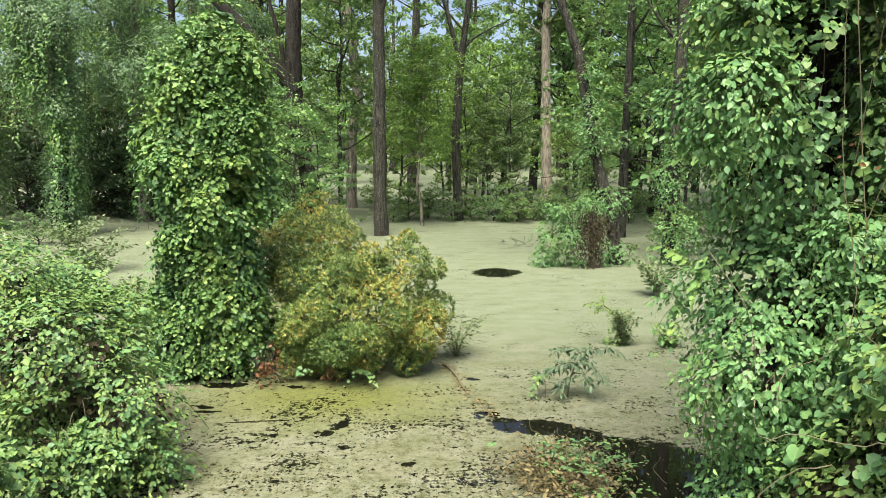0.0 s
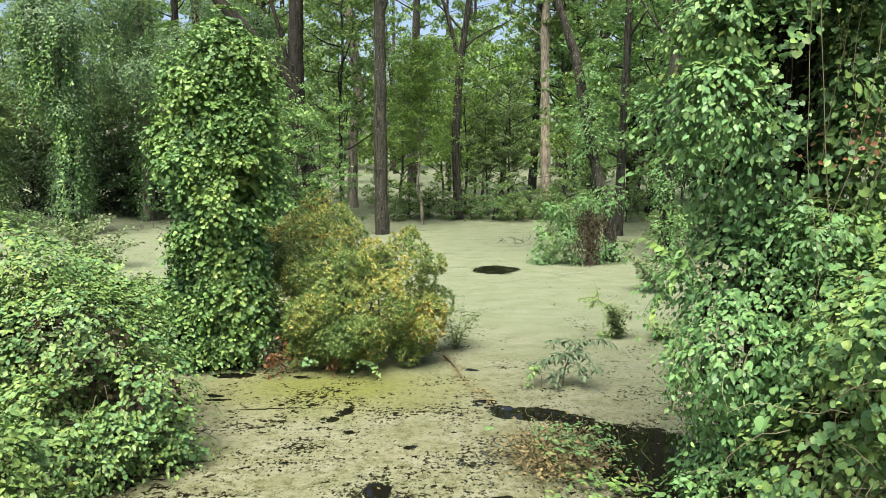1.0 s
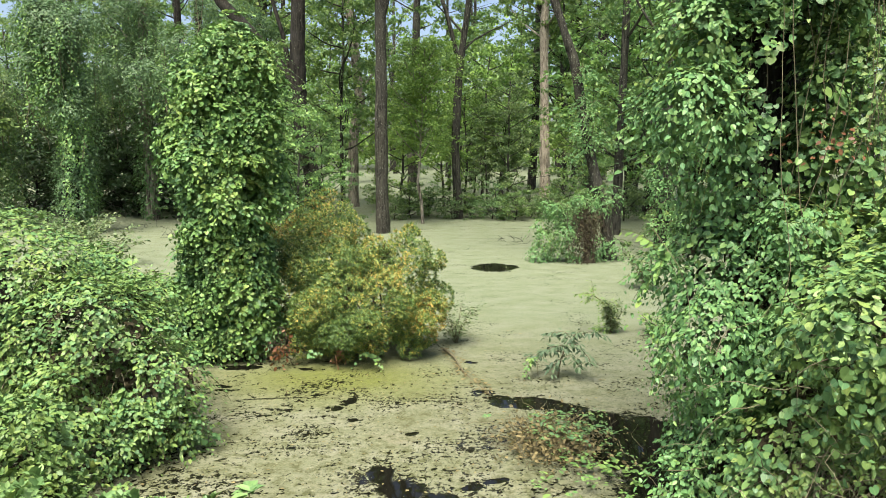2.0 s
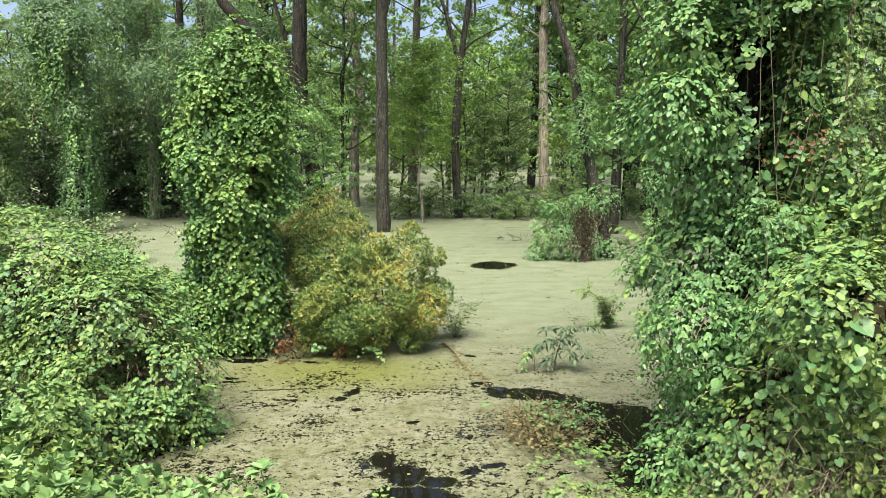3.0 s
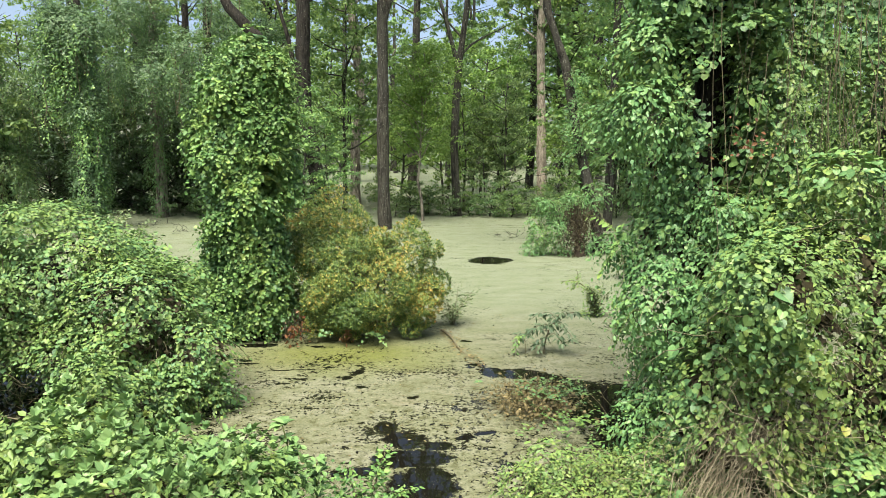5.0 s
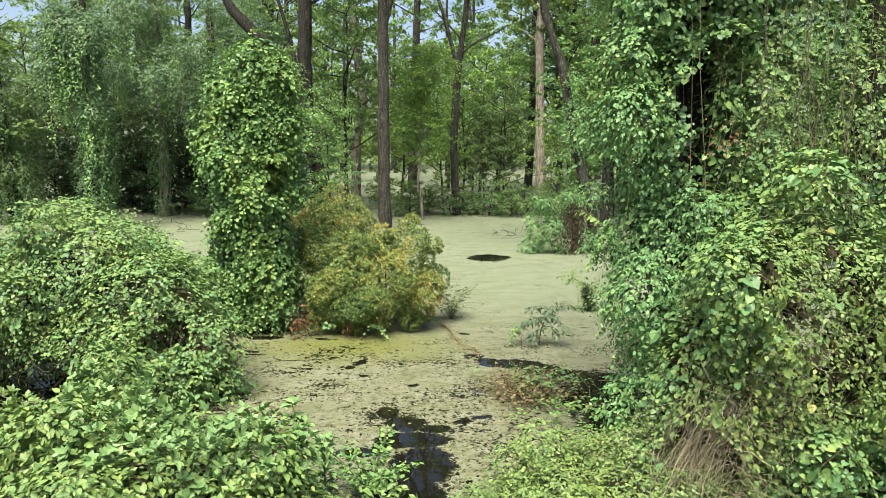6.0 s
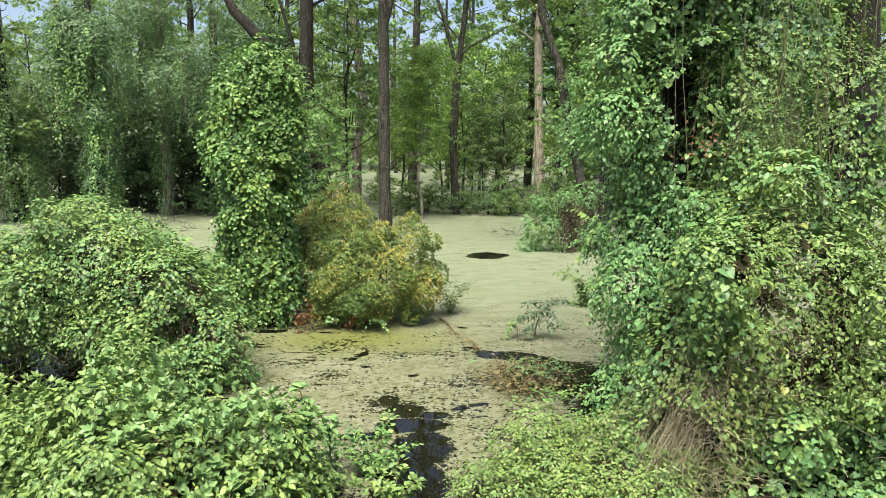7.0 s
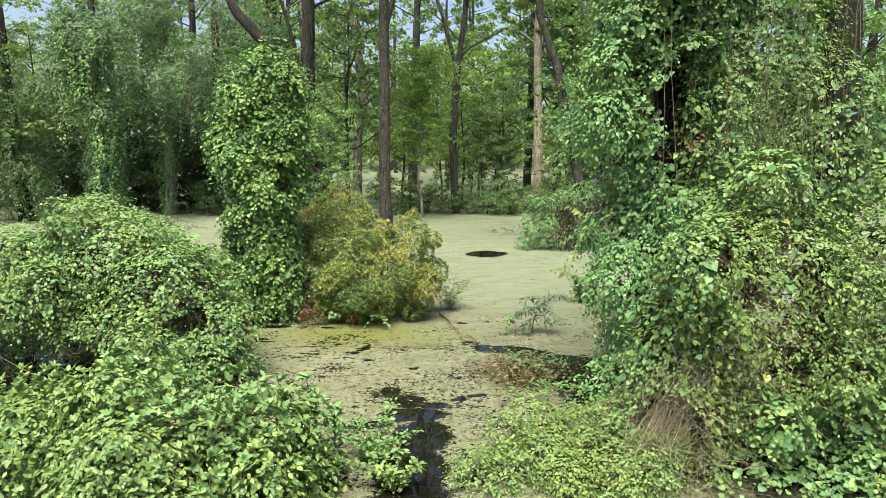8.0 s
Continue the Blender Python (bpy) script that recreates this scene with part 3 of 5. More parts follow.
def spray(rng, pts, n, spread, size, flat=0.45, start=0.3):
    """Leaves in flat sprays round the outer part of a limb."""
    u = start + (1 - start) * rng.random(n)
    i = u * (len(pts) - 1)
    f = np.floor(i).astype(int).clip(0, len(pts) - 2)
    q = pts[f] + (pts[f + 1] - pts[f]) * (i - f)[:, None]
    k = max(3, n // 48)
    centre = q[rng.integers(0, n, k)] + rng.normal(size=(k, 3)) * spread * (1, 1, 0.7)
    q = centre[rng.integers(0, k, n)] + rng.normal(size=(n, 3)) * spread * 0.24 * np.array((1, 1, flat))
    nrm = UP * 0.75 + rng.normal(size=(n, 3)) * 0.6
    tip = rng.normal(size=(n, 3)) - UP * 0.45
    return q, nrm, tip, size * (0.6 + 0.7 * rng.random(n)) 


def local(mesh, at):
    """Moves a mesh so that its thing's foot is its origin."""
    mesh.transform(Matrix.Translation(-Vector(at)))
    return mesh


# ---------------------------------------------------------------- ground and water
def ground_mesh():
    xs = np.r_[-3000, -300, -60, np.linspace(-24, 24, 97), 60, 300, 3000]
    ys = np.r_[-3000, -300, -60, np.linspace(-14, 34, 97), 90, 300, 3000]
    gx, gy = np.meshgrid(xs, ys)
    p = np.c_[gx.ravel(), gy.ravel(), np.zeros(gx.size)]
    edge = 1.9 + 0.5 * (vnoise(p, 0.6) - 0.5)
    rise = np.clip((edge - p[:, 1]) / 1.6, 0, 1)
    p[:, 2] = -0.45 + 0.1 * (vnoise(p, 0.9, 2) - 0.5) + rise * rise * (3 - 2 * rise) * 0.75 + rise * 0.12 * vnoise(p, 1.7, 4)
    w = len(xs)
    i = np.arange(len(ys) - 1)[:, None] * w + np.arange(w - 1)[None]
    loops = np.stack([i, i + 1, i + w + 1, i + w], -1).ravel()
    me = fill_mesh("ground", p, loops, 4)
    me.materials.append(M_MUD)
    return me


def sheet(name, x0, x1, y0, y1, z, mat):
    me = fill_mesh(name, [(x0, y0, z), (x1, y0, z), (x1, y1, z), (x0, y1, z)], [0, 1, 2, 3], 4)
    me.materials.append(mat)
    return me


tagged(new("ground", ground_mesh()), "dark muddy swamp bed and bank", "ground", kind="structure")
tagged(new("water", sheet("water", -220, 220, 0.4, 260, 0.0, M_WATER)), "still black swamp water mirroring trees and sky", "water", kind="structure")
tagged(new("duckweed", sheet("duckweed", -220, 220, 0.4, 260, 0.005, M_WEED)), "pale green duckweed mat floating on black water", "duckweed", kind="stuff")


# ---------------------------------------------------------------- vine-clad column
def vine_column():
    rng = np.random.default_rng(11)
    at = (-2.85, 8.95, 0)
    ob = thing("vine_covered_snag", at, "tall dead trunk smothered in broad pale green vine leaves", "vine")
    blobs = [(-2.90, 8.95, 3.75, 0.58, 0.60, 0.60), (-2.92, 8.95, 3.20, 0.70, 0.68, 0.62), (-2.91, 8.95, 2.62, 0.68, 0.66, 0.58), (-2.88, 8.95, 2.10, 0.62, 0.62, 0.56),
             (-2.88, 8.95, 1.55, 0.61, 0.62, 0.56), (-2.85, 8.95, 1.00, 0.67, 0.62, 0.56), (-2.80, 8.95, 0.48, 0.62, 0.54, 0.46), (-3.30, 8.9, 0.55, 0.40, 0.48, 0.52), (-2.64, 8.95, 4.0, 0.36, 0.42, 0.40)]
    part("trunk", local(trunk_mesh("trunk", [(-2.85, 8.95, -0.4), (-2.9, 8.95, 2.0), (-2.8, 8.95, 4.2)], (0.24, 0.2, 0.13), M_BARK_DARK, seed=1), at), ob)
    core = blobs
    blobs = lumpy(rng, [(x, y, z, a * 0.85, b * 0.9, c) for x, y, z, a, b, c in blobs], 46, 0.13, 0.24, 0.93)
    p, o = blob_points(rng, blobs, 11600, amp=0.20, freq=2.6, floor=0.16, gap=0.37, recess=0.65, seed=1)
    data = shoot_leaves(rng, p, o, 6, 0.22, 0.061, droop=0.6, jitter=0.38, lift=0.5)
    notch = lambda q: (np.linalg.norm((q - np.array((-2.42, 8.4, 2.42))) / np.array((0.28, 0.35, 0.26)), axis=1) < 0.35 + 0.95 * vnoise(q, 5.0, 2))
    rest = leaf_pieces(clear_of(data, notch), (-2.7, 6.5, 2.6), 240, HEART, M_VINE_BRIGHT, ob, at)
    older = vnoise(rest[0], 1.5, 41) * 0.6 + vnoise(rest[0], 9.0, 42) * 0.4 > 0.52
    part("leaves", local(leaves("leaves", *[a[~older] for a in rest], HEART, M_VINE_BRIGHT), at), ob, kind="stuff")
    part("older_leaves", local(leaves("older_leaves", *[a[older] for a in rest], HEART, M_VINE), at), ob, "older darker vine leaves", kind="stuff")
    # dark inner leaves put shade into the column's gaps
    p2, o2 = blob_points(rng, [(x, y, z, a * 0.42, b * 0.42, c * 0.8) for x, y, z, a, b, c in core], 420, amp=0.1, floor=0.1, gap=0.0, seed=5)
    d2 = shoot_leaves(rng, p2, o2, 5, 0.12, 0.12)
    part("inner_leaves", local(leaves("inner_leaves", *d2[:4], OVATE, M_WITHERED_SHADE), at), ob, "withered brown inner leaves, darkened to paint shade into the gaps", kind="stuff")
    part("runner_mesh", local(tubes("runners", runner_paths(rng, data[4], 160, 0.005), M_STEM_GREEN, 4), at), ob, "thin green runners", kind="stuff")
    sp = np.array([(-3.65, 8.6, 3.0), (-3.6, 8.6, 3.4), (-2.2, 8.5, 3.9), (-2.1, 8.6, 3.4), (-3.3, 8.6, 4.4), (-2.6, 8.7, 4.6)])
    so = unit(sp - np.array((-2.9, 8.95, 3.3)))
    d3 = shoot_leaves(rng, np.repeat(sp, 4, 0), np.repeat(so, 4, 0), 9, 0.24, 0.070, droop=0.5)
    part("loose_foliage", local(leaves("loose_foliage", *d3[:4], HEART, M_VINE_BRIGHT), at), ob, kind="stuff")
    part("loose_runner_mesh", local(tubes("loose_runner_mesh", runner_paths(rng, d3[4], 60, 0.003, 0.5, 0.24), M_STEM_GREEN, 4), at), ob, kind="stuff")
    tp, to = blob_points(rng, [(-2.75, 8.95, 4.05, 0.52, 0.52, 0.42), (-3.1, 8.95, 3.95, 0.42, 0.45, 0.40), (-2.3, 8.85, 3.3, 0.3, 0.4, 0.5)], 420, amp=0.3, floor=3.2, gap=0.0, seed=6)
    d4 = shoot_leaves(rng, tp, unit(to + UP * 0.6), 12, 0.34, 0.042, droop=0.35, jitter=0.5, hang=0.3, forward=0.8)
    part("feathery_foliage", local(leaves("feathery_foliage", *d4[:4], SMALL, M_VINE_BRIGHT), at), ob, "feathery pale green sprays", kind="stuff")
    dead = tangle(rng, (-2.15, 8.55, 0.3), (0.08, 0.08, 0.12), 26, 0.35, 0.006, 0.5, 0.5)
    dl = rng.normal(size=(70, 3)) * (0.08, 0.06, 0.10) + (-2.12, 8.34, 0.24)
    dl[:, 2] = np.maximum(dl[:, 2], 0.03)
    part("rusty_leaves", local(leaves("rusty_leaves", dl, rng.normal(size=dl.shape) - (0, 0.6, 0), rng.normal(size=dl.shape) - UP, 0.04 + 0.035 * rng.random(70), OVATE, M_RUST), at), ob, "rusty red withered leaves", kind="stuff")
    part("dead_tangle", local(tubes("dead_tangle", dead, M_RED, 4), at), ob, "rusty brown dead strands", kind="stuff")


vine_column()


# ---------------------------------------------------------------- yellowing bush
def gold_bush():
    rng = np.random.default_rng(12)
    at = (-1.4, 9.6, 0)
    ob = thing("yellowing_bush", at, "dense round bush with narrow green, yellow and orange leaves", "bush")
    blobs = [(-1.05, 9.1, 0.72, 0.95, 0.82, 0.80), (-1.85, 10.3, 1.25, 0.88, 0.85, 0.95), (-0.56, 9.3, 1.02, 0.58, 0.6, 0.78), (-2.1, 9.6, 0.75, 0.6, 0.6, 0.75), (-1.5, 8.75, 0.5, 0.5, 0.5, 0.45)]
    core = blobs
    blobs = lumpy(rng, blobs, 50, 0.14, 0.26, 0.92)
    p, o = blob_points(rng, [(x, y, z, a * 0.93, b * 0.93, c * 0.95) for x, y, z, a, b, c in blobs], 15000, amp=0.22, freq=2.8, floor=0.05, gap=0.24, recess=0.4, seed=3)
    axis = unit(o + UP * 0.45 + rng.normal(size=o.shape) * 0.4)
    part("leaves", local(leaves("leaves", *rosettes(rng, p, axis, 7, 0.053), SLIVER, M_GOLD), at), ob, kind="stuff")
    pi, oi = blob_points(rng, [(x, y, z, a * 0.62, b * 0.62, c * 0.66) for x, y, z, a, b, c in core], 2600, amp=0.25, freq=2.8, floor=0.12, gap=0.0, seed=8)
    part("inner_leaves", local(leaves("inner_leaves", *rosettes(rng, pi, unit(oi + UP * 0.3), 7, 0.06), SLIVER, M_GOLD), at), ob, kind="stuff")
    d = shoot_leaves(rng, p[:900], -axis[:900], 2, 0.2, 0.05)
    stems = []
    for i in range(60):
        tgt = p[rng.integers(len(p))]
        a = np.array((-1.3 + rng.normal() * 0.25, 9.5 + rng.normal() * 0.25, -0.1))
        s = np.linspace(0, 1, 8)[:, None]
        stems.append((a + (tgt - a) * s + UP * (0.25 * np.sin(s * np.pi)), np.linspace(0.018, 0.004, 8)))
    part("stem_mesh", local(tubes("stem_mesh", stems, M_STEM, 5), at), ob, "thin brown stems", kind="stuff")
    part("twig_mesh", local(tubes("twig_mesh", runner_paths(rng, d[4], 500, 0.003, 0.1), M_STEM, 3), at), ob, kind="stuff")
    w = np.array([(-0.95, 8.35, 0.22), (-1.75, 8.3, 0.2)])
    d2 = shoot_leaves(rng, np.repeat(w, (5, 4), 0), np.tile((0, -0.6, 0.4), (9, 1)), 8, 0.30, 0.048, droop=0.7)
    part("trailing_vine", local(leaves("trailing_vine", *d2[:4], HEART, M_VINE), at), ob, "pale trailing vine leaves")
    dl = rng.normal(size=(40, 3)) * (0.05, 0.05, 0.07) + (-1.38, 8.42, 0.2)
    part("withered_leaves", local(leaves("withered_leaves", dl, rng.normal(size=(40, 3)), rng.normal(size=(40, 3)) - UP, np.full(40, 0.09), LANCE, M_RUST), at), ob, "rusty withered leaves")


gold_bush()


# ---------------------------------------------------------------- creeper mounds on the bank
def creeper_mound(name, at, blobs, n, size, mats, seed, label, shape=OVATE, floor=0.03, test=None, per=6, length=0.3, hang=0.7, gap=0.34, recess=0.65, inner=True, amp=0.22, freq=1.6, lump=(0.16, 0.32), slim=0.9):
    rng = np.random.default_rng(seed)
    ob = thing(name, at, label, "shrub")
    core, k = blobs, 0
    blobs = lumpy(rng, [(x, y, z, a * slim, b * slim, c * slim) for x, y, z, a, b, c in blobs], 30, lump[0], lump[1])
    for m, share, shp, sz in mats:
        p, o = blob_points(rng, blobs, int(n * share), amp=amp, freq=freq, floor=floor, gap=gap, recess=recess, seed=seed)
        d = shoot_leaves(rng, p, o, per, length, size * sz, droop=0.5, hang=hang, jitter=0.34, lift=0.75)
        shoots = d[4]
        if test:
            d = clear_of(d, test)
        d = leaf_pieces(d, (at[0] * 0.7, at[1] - 2.5, 1.6), 150, shp, m, ob, at)
        part(("leaves", "other_leaves", "young_leaves")[k], local(leaves("leaves", *d[:4], shp, m), at), ob, kind="stuff")
        if k == 0:
            part("runner_mesh", local(tubes("runners", runner_paths(rng, shoots, 260, 0.005), M_STEM, 4), at), ob, "thin brown runners", kind="stuff")
        k += 1
    # dark withered core that paints the gaps of the mound as shaded
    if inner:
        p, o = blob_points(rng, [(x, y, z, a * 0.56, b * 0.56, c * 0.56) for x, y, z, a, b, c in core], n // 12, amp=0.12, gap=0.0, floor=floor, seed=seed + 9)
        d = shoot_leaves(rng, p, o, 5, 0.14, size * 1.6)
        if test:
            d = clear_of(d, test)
        part("inner_leaves", local(leaves("inner_leaves", *d[:4], OVATE, M_WITHERED_SHADE), at), ob, "withered brown inner leaves, darkened to paint shade into the gaps", kind="stuff")
    return ob, rng


def left_mound():
    at = (-4.2, 6.3, 0)
    blobs = [(-4.5, 6.5, 1.28, 1.2, 0.95, 1.06), (-3.4, 6.0, 1.0, 0.88, 0.75, 0.86), (-5.7, 6.6, 1.08, 1.15, 1.0, 1.02), (-2.75, 5.9, 0.60, 0.5, 0.5, 0.6), (-3.9, 6.9, 1.0, 1.2, 0.7, 0.9), (-3.2, 5.3, 0.35, 0.45, 0.45, 0.45)]
    pocket = lambda q: np.linalg.norm((q - np.array((-2.95, 5.3, 0.85))) / np.array((0.38, 0.42, 0.26)), axis=1) < 0.42 + 0.8 * vnoise(q, 5.0, 5)
    hollow = lambda q: pocket(q) | (q[:, 0] < -3.35) & (q[:, 2] < 0.50 - 0.7 * (vnoise(q, 3.0, 7) - 0.5)) & (q[:, 1] < 6.3)
    ob, rng = creeper_mound("creeper_mound", at, blobs, 10400, 0.051, ((M_SHRUB, 0.62, OVATE, 1.1), (M_VINE, 0.38, HEART, 0.95)), 21, "sprawling mound of bright green creeper over black water", test=hollow, gap=0.36, recess=0.7, slim=0.97)
    part("stem_tangle", local(tubes("stem_tangle", tangle(rng, (-4.3, 5.9, 0.55), (0.75, 0.22, 0.25), 220, 0.6, 0.0026, 0.5, 0.4), M_STEM, 4), at), ob, "tangled bare brown stems", kind="stuff")
    part("bare_branch", local(tubes("bare_branch", [(np.array([(-5.5, 5.35, 0.62), (-5.1, 5.3, 0.40), (-4.7, 5.2, 0.24), (-4.3, 5.15, 0.18)]), np.array([0.003, 0.004, 0.006, 0.007]))], M_STEM, 7), at), ob, "pale bare branch")
    part("stem", local(trunk_mesh("stem", [(-4.4, 6.5, -0.4), (-4.4, 6.5, 0.8), (-4.6, 6.5, 1.7)], (0.14, 0.1, 0.05), M_BARK_DARK, 10, 14, seed=4), at), ob)


left_mound()


def front_shrub_left():
    at = (-2.2, 2.7, 0)
    blobs = [(-2.3, 2.6, 0.40, 1.25, 0.85, 0.76), (-1.5, 2.85, 0.25, 0.5, 0.6, 0.55), (-3.5, 3.0, 0.35, 0.95, 0.95, 0.62), (-3.1, 4.2, 0.40, 0.42, 0.5, 0.60), (-2.4, 3.5, 0.15, 0.8, 0.6, 0.5)]
    ob, rng = creeper_mound("leafy_shrub", at, blobs, 5400, 0.058, ((M_SHRUB, 0.75, OVATE, 1.12), (M_LIME, 0.25, OVATE, 0.9)), 22, "low dense shrub with fresh oval green leaves on the bank", floor=0.0, hang=0.6, gap=0.35, slim=0.84, amp=0.34, freq=2.0)
    p, o = blob_points(rng, [(x, y, z, a * 0.9, b * 0.9, c * 0.9) for x, y, z, a, b, c in blobs], 2300, amp=0.34, freq=2.0, floor=0.05, gap=0.4, recess=0.5, seed=22)
    up = unit(o * 0.6 + UP * 0.7 + rng.normal(size=p.shape) * 0.45)
    p = p + up * (0.03 + 0.09 * rng.random(len(p)))[:, None]
    young = vnoise(p, 1.6, 5) + 0.25 * rng.random(len(p)) > 0.66
    part("whorled_leaves", local(leaves("whorled_leaves", *rosettes(rng, p[~young], up[~young], 7, 0.070), OVATE, M_FRESH), at), ob, "whorls of pale grey-green leaves", kind="stuff")
    part("young_leaves", local(leaves("young_leaves", *rosettes(rng, p[young], up[young], 7, 0.062), OVATE, M_LIME), at), ob, "whorls of fresh lime-green leaves", kind="stuff")
    for k, (x, y, h) in enumerate(((-1.06, 3.3, 0.86), (-0.90, 3.15, 0.62), (-1.2, 3.25, 0.72))):
        s = np.linspace(0, 1, 9)
        pts = np.c_[x + 0.12 * s * s * (k - 1), y + 0.05 * s, -0.1 + (h + 0.1) * s]
        stem = part("upright_stem", local(tubes("upright_stem", [(pts, np.linspace(0.011, 0.004, 9))], M_STEM_GREEN, 6), at), ob)
        q = np.repeat(pts[2:], 10, 0) + rng.normal(size=(70, 3)) * 0.015
        a = rng.random(len(q)) * 6.28
        out = np.c_[np.cos(a), np.sin(a), np.full(len(q), 0.2)]
        leaf_pieces((q, unit(UP - out * 0.2), out + UP * 0.25, 0.13 * (0.6 + 0.6 * rng.random(len(q)))), (0, 0, 2), len(q), LEAFLET, M_FRESH, stem, at, "narrow grey-green leaf")


front_shrub_left()


def front_shrub_right():
    at = (1.0, 3.5, 0)
    blobs = [(1.15, 3.65, 0.0, 0.62, 0.75, 0.40), (0.55, 3.15, -0.05, 0.42, 0.5, 0.30), (1.6, 3.1, 0.05, 0.6, 0.6, 0.5), (1.75, 4.2, 0.0, 0.4, 0.4, 0.3)]
    creeper_mound("low_creeper", at, blobs, 4300, 0.036, ((M_LIME, 0.7, OVATE, 1.0), (M_SHRUB, 0.3, OVATE, 1.05)), 23, "low yellow-green creeper spreading from the bank into the water", floor=0.0, hang=0.3, length=0.22, lump=(0.1, 0.22))


front_shrub_right()


def small_plant(name, at, h, spread, n, size, shape, mat, seed, label, stems=7, arch=0.4, fall=0.0, hang=0.2):
    """A few arching stems, each with its own leaves."""
    rng = np.random.default_rng(seed)
    ob = thing(name, at, label, "plant")
    for i in range(stems):
        a = (i + rng.random() * 0.8) * 6.28 / stems
        e = np.array((math.cos(a), math.sin(a), 0)) * spread * (0.4 + 0.7 * rng.random())
        s = np.linspace(0, 1, 12)[:, None]
        hh = h * (0.6 + 0.5 * rng.random())
        pts = -UP * 0.1 + e * s ** 1.4 + UP * ((hh + 0.1) * (s * (1 + arch) - (arch + fall) * s * s))
        pts[:, :2] += np.cumsum(rng.normal(size=(12, 2)) * 0.006, 0)
        stem = part("stem", tubes("stem", [(pts, np.linspace(0.008, 0.0025, 12))], M_STEM, 5), ob, "thin brown stem")
        k = max(4, n // stems)
        u = 0.22 + 0.78 * rng.random(k)
        idx = u * 11
        f = np.floor(idx).astype(int).clip(0, 10)
        q = pts[f] + (pts[f + 1] - pts[f]) * (idx - f)[:, None]
        b = rng.random(k) * 6.28
        out = np.c_[np.cos(b), np.sin(b), np.full(k, 0.15)]
        twig = rng.random(k)[:, None] * spread * 0.22
        q = q + out * twig
        q[:, 2] = np.maximum(q[:, 2], 0.02)
        tip = out + unit(pts[f + 1] - pts[f]) * 0.6 - UP * hang
        part("foliage", leaves("foliage", q, UP + rng.normal(size=(k, 3)) * 0.45, tip, size * (0.6 + 0.7 * rng.random(k)), shape, mat), stem, kind="stuff")
    return ob


small_plant("bank_plant", (-0.58, 3.5, 0), 0.42, 0.4, 700, 0.05, OVATE, M_VINE_BRIGHT, 31, "small leafy plant with reddish tips at the waterline")
small_plant("bank_plant", (-0.34, 2.9, 0), 0.32, 0.3, 420, 0.055, OVATE, M_SHRUB, 32, "small oval-leaved plant growing out of black water")
small_plant("wispy_shrub", (0.20, 9.7, 0), 0.55, 0.48, 800, 0.050, LEAFLET, M_GREY, 33, "wispy grey-green shrub with narrow drooping leaves", stems=10)
small_plant("sprouting_shrub", (2.66, 10.2, 0), 0.5, 0.25, 700, 0.05, OVATE, M_GREY, 35, "small upright green shrub standing in duckweed", stems=7)

def branch_plant(name, at, branches, size, shape, mat, seed, label, droop=0.8):
    """A small woody plant. branches: points of the branch, radius, leaves, spread of the leaves, first bare share."""
    rng = np.random.default_rng(seed)
    ob = thing(name, at, label, "plant")
    for pts, r, n, wide, bare in branches:
        pts = np.array(pts, float)
        f = np.linspace(0, len(pts) - 1, 16)
        q = np.c_[[np.interp(f, np.arange(len(pts)), pts[:, c]) for c in range(3)]].T
        q[1:-1] = (q[:-2] + 2 * q[1:-1] + q[2:]) / 4
        q += np.cumsum(rng.normal(size=q.shape) * 0.004, 0)
        branch = part("branch", tubes("branch", [(q, np.linspace(r, r * 0.35, 16))], M_STEM, 6), ob, "thin brown branch")
        u = (bare + (1 - bare) * rng.random(n)) * 14.99
        k = u.astype(int)
        b = rng.random(n) * 6.28
        out = np.c_[np.cos(b), np.sin(b), rng.normal(size=n) * 0.5]
        run = unit(q[k + 1] - q[k])
        p = q[k] + (q[k + 1] - q[k]) * (u - k)[:, None] + out * (wide * rng.random(n) ** 0.7)[:, None]
        p[:, 2] = np.maximum(p[:, 2], 0.03)
        tip = out * 0.7 + run * 0.4 - UP * droop + rng.normal(size=p.shape) * 0.25
        nrm = UP + out * 0.5 - np.array((0, 0.4, 0)) + rng.normal(size=p.shape) * 0.35
        part("foliage", leaves("foliage", p, nrm, tip, size * (0.6 + 0.6 * rng.random(n)), shape, mat), branch, kind="stuff")
    return ob


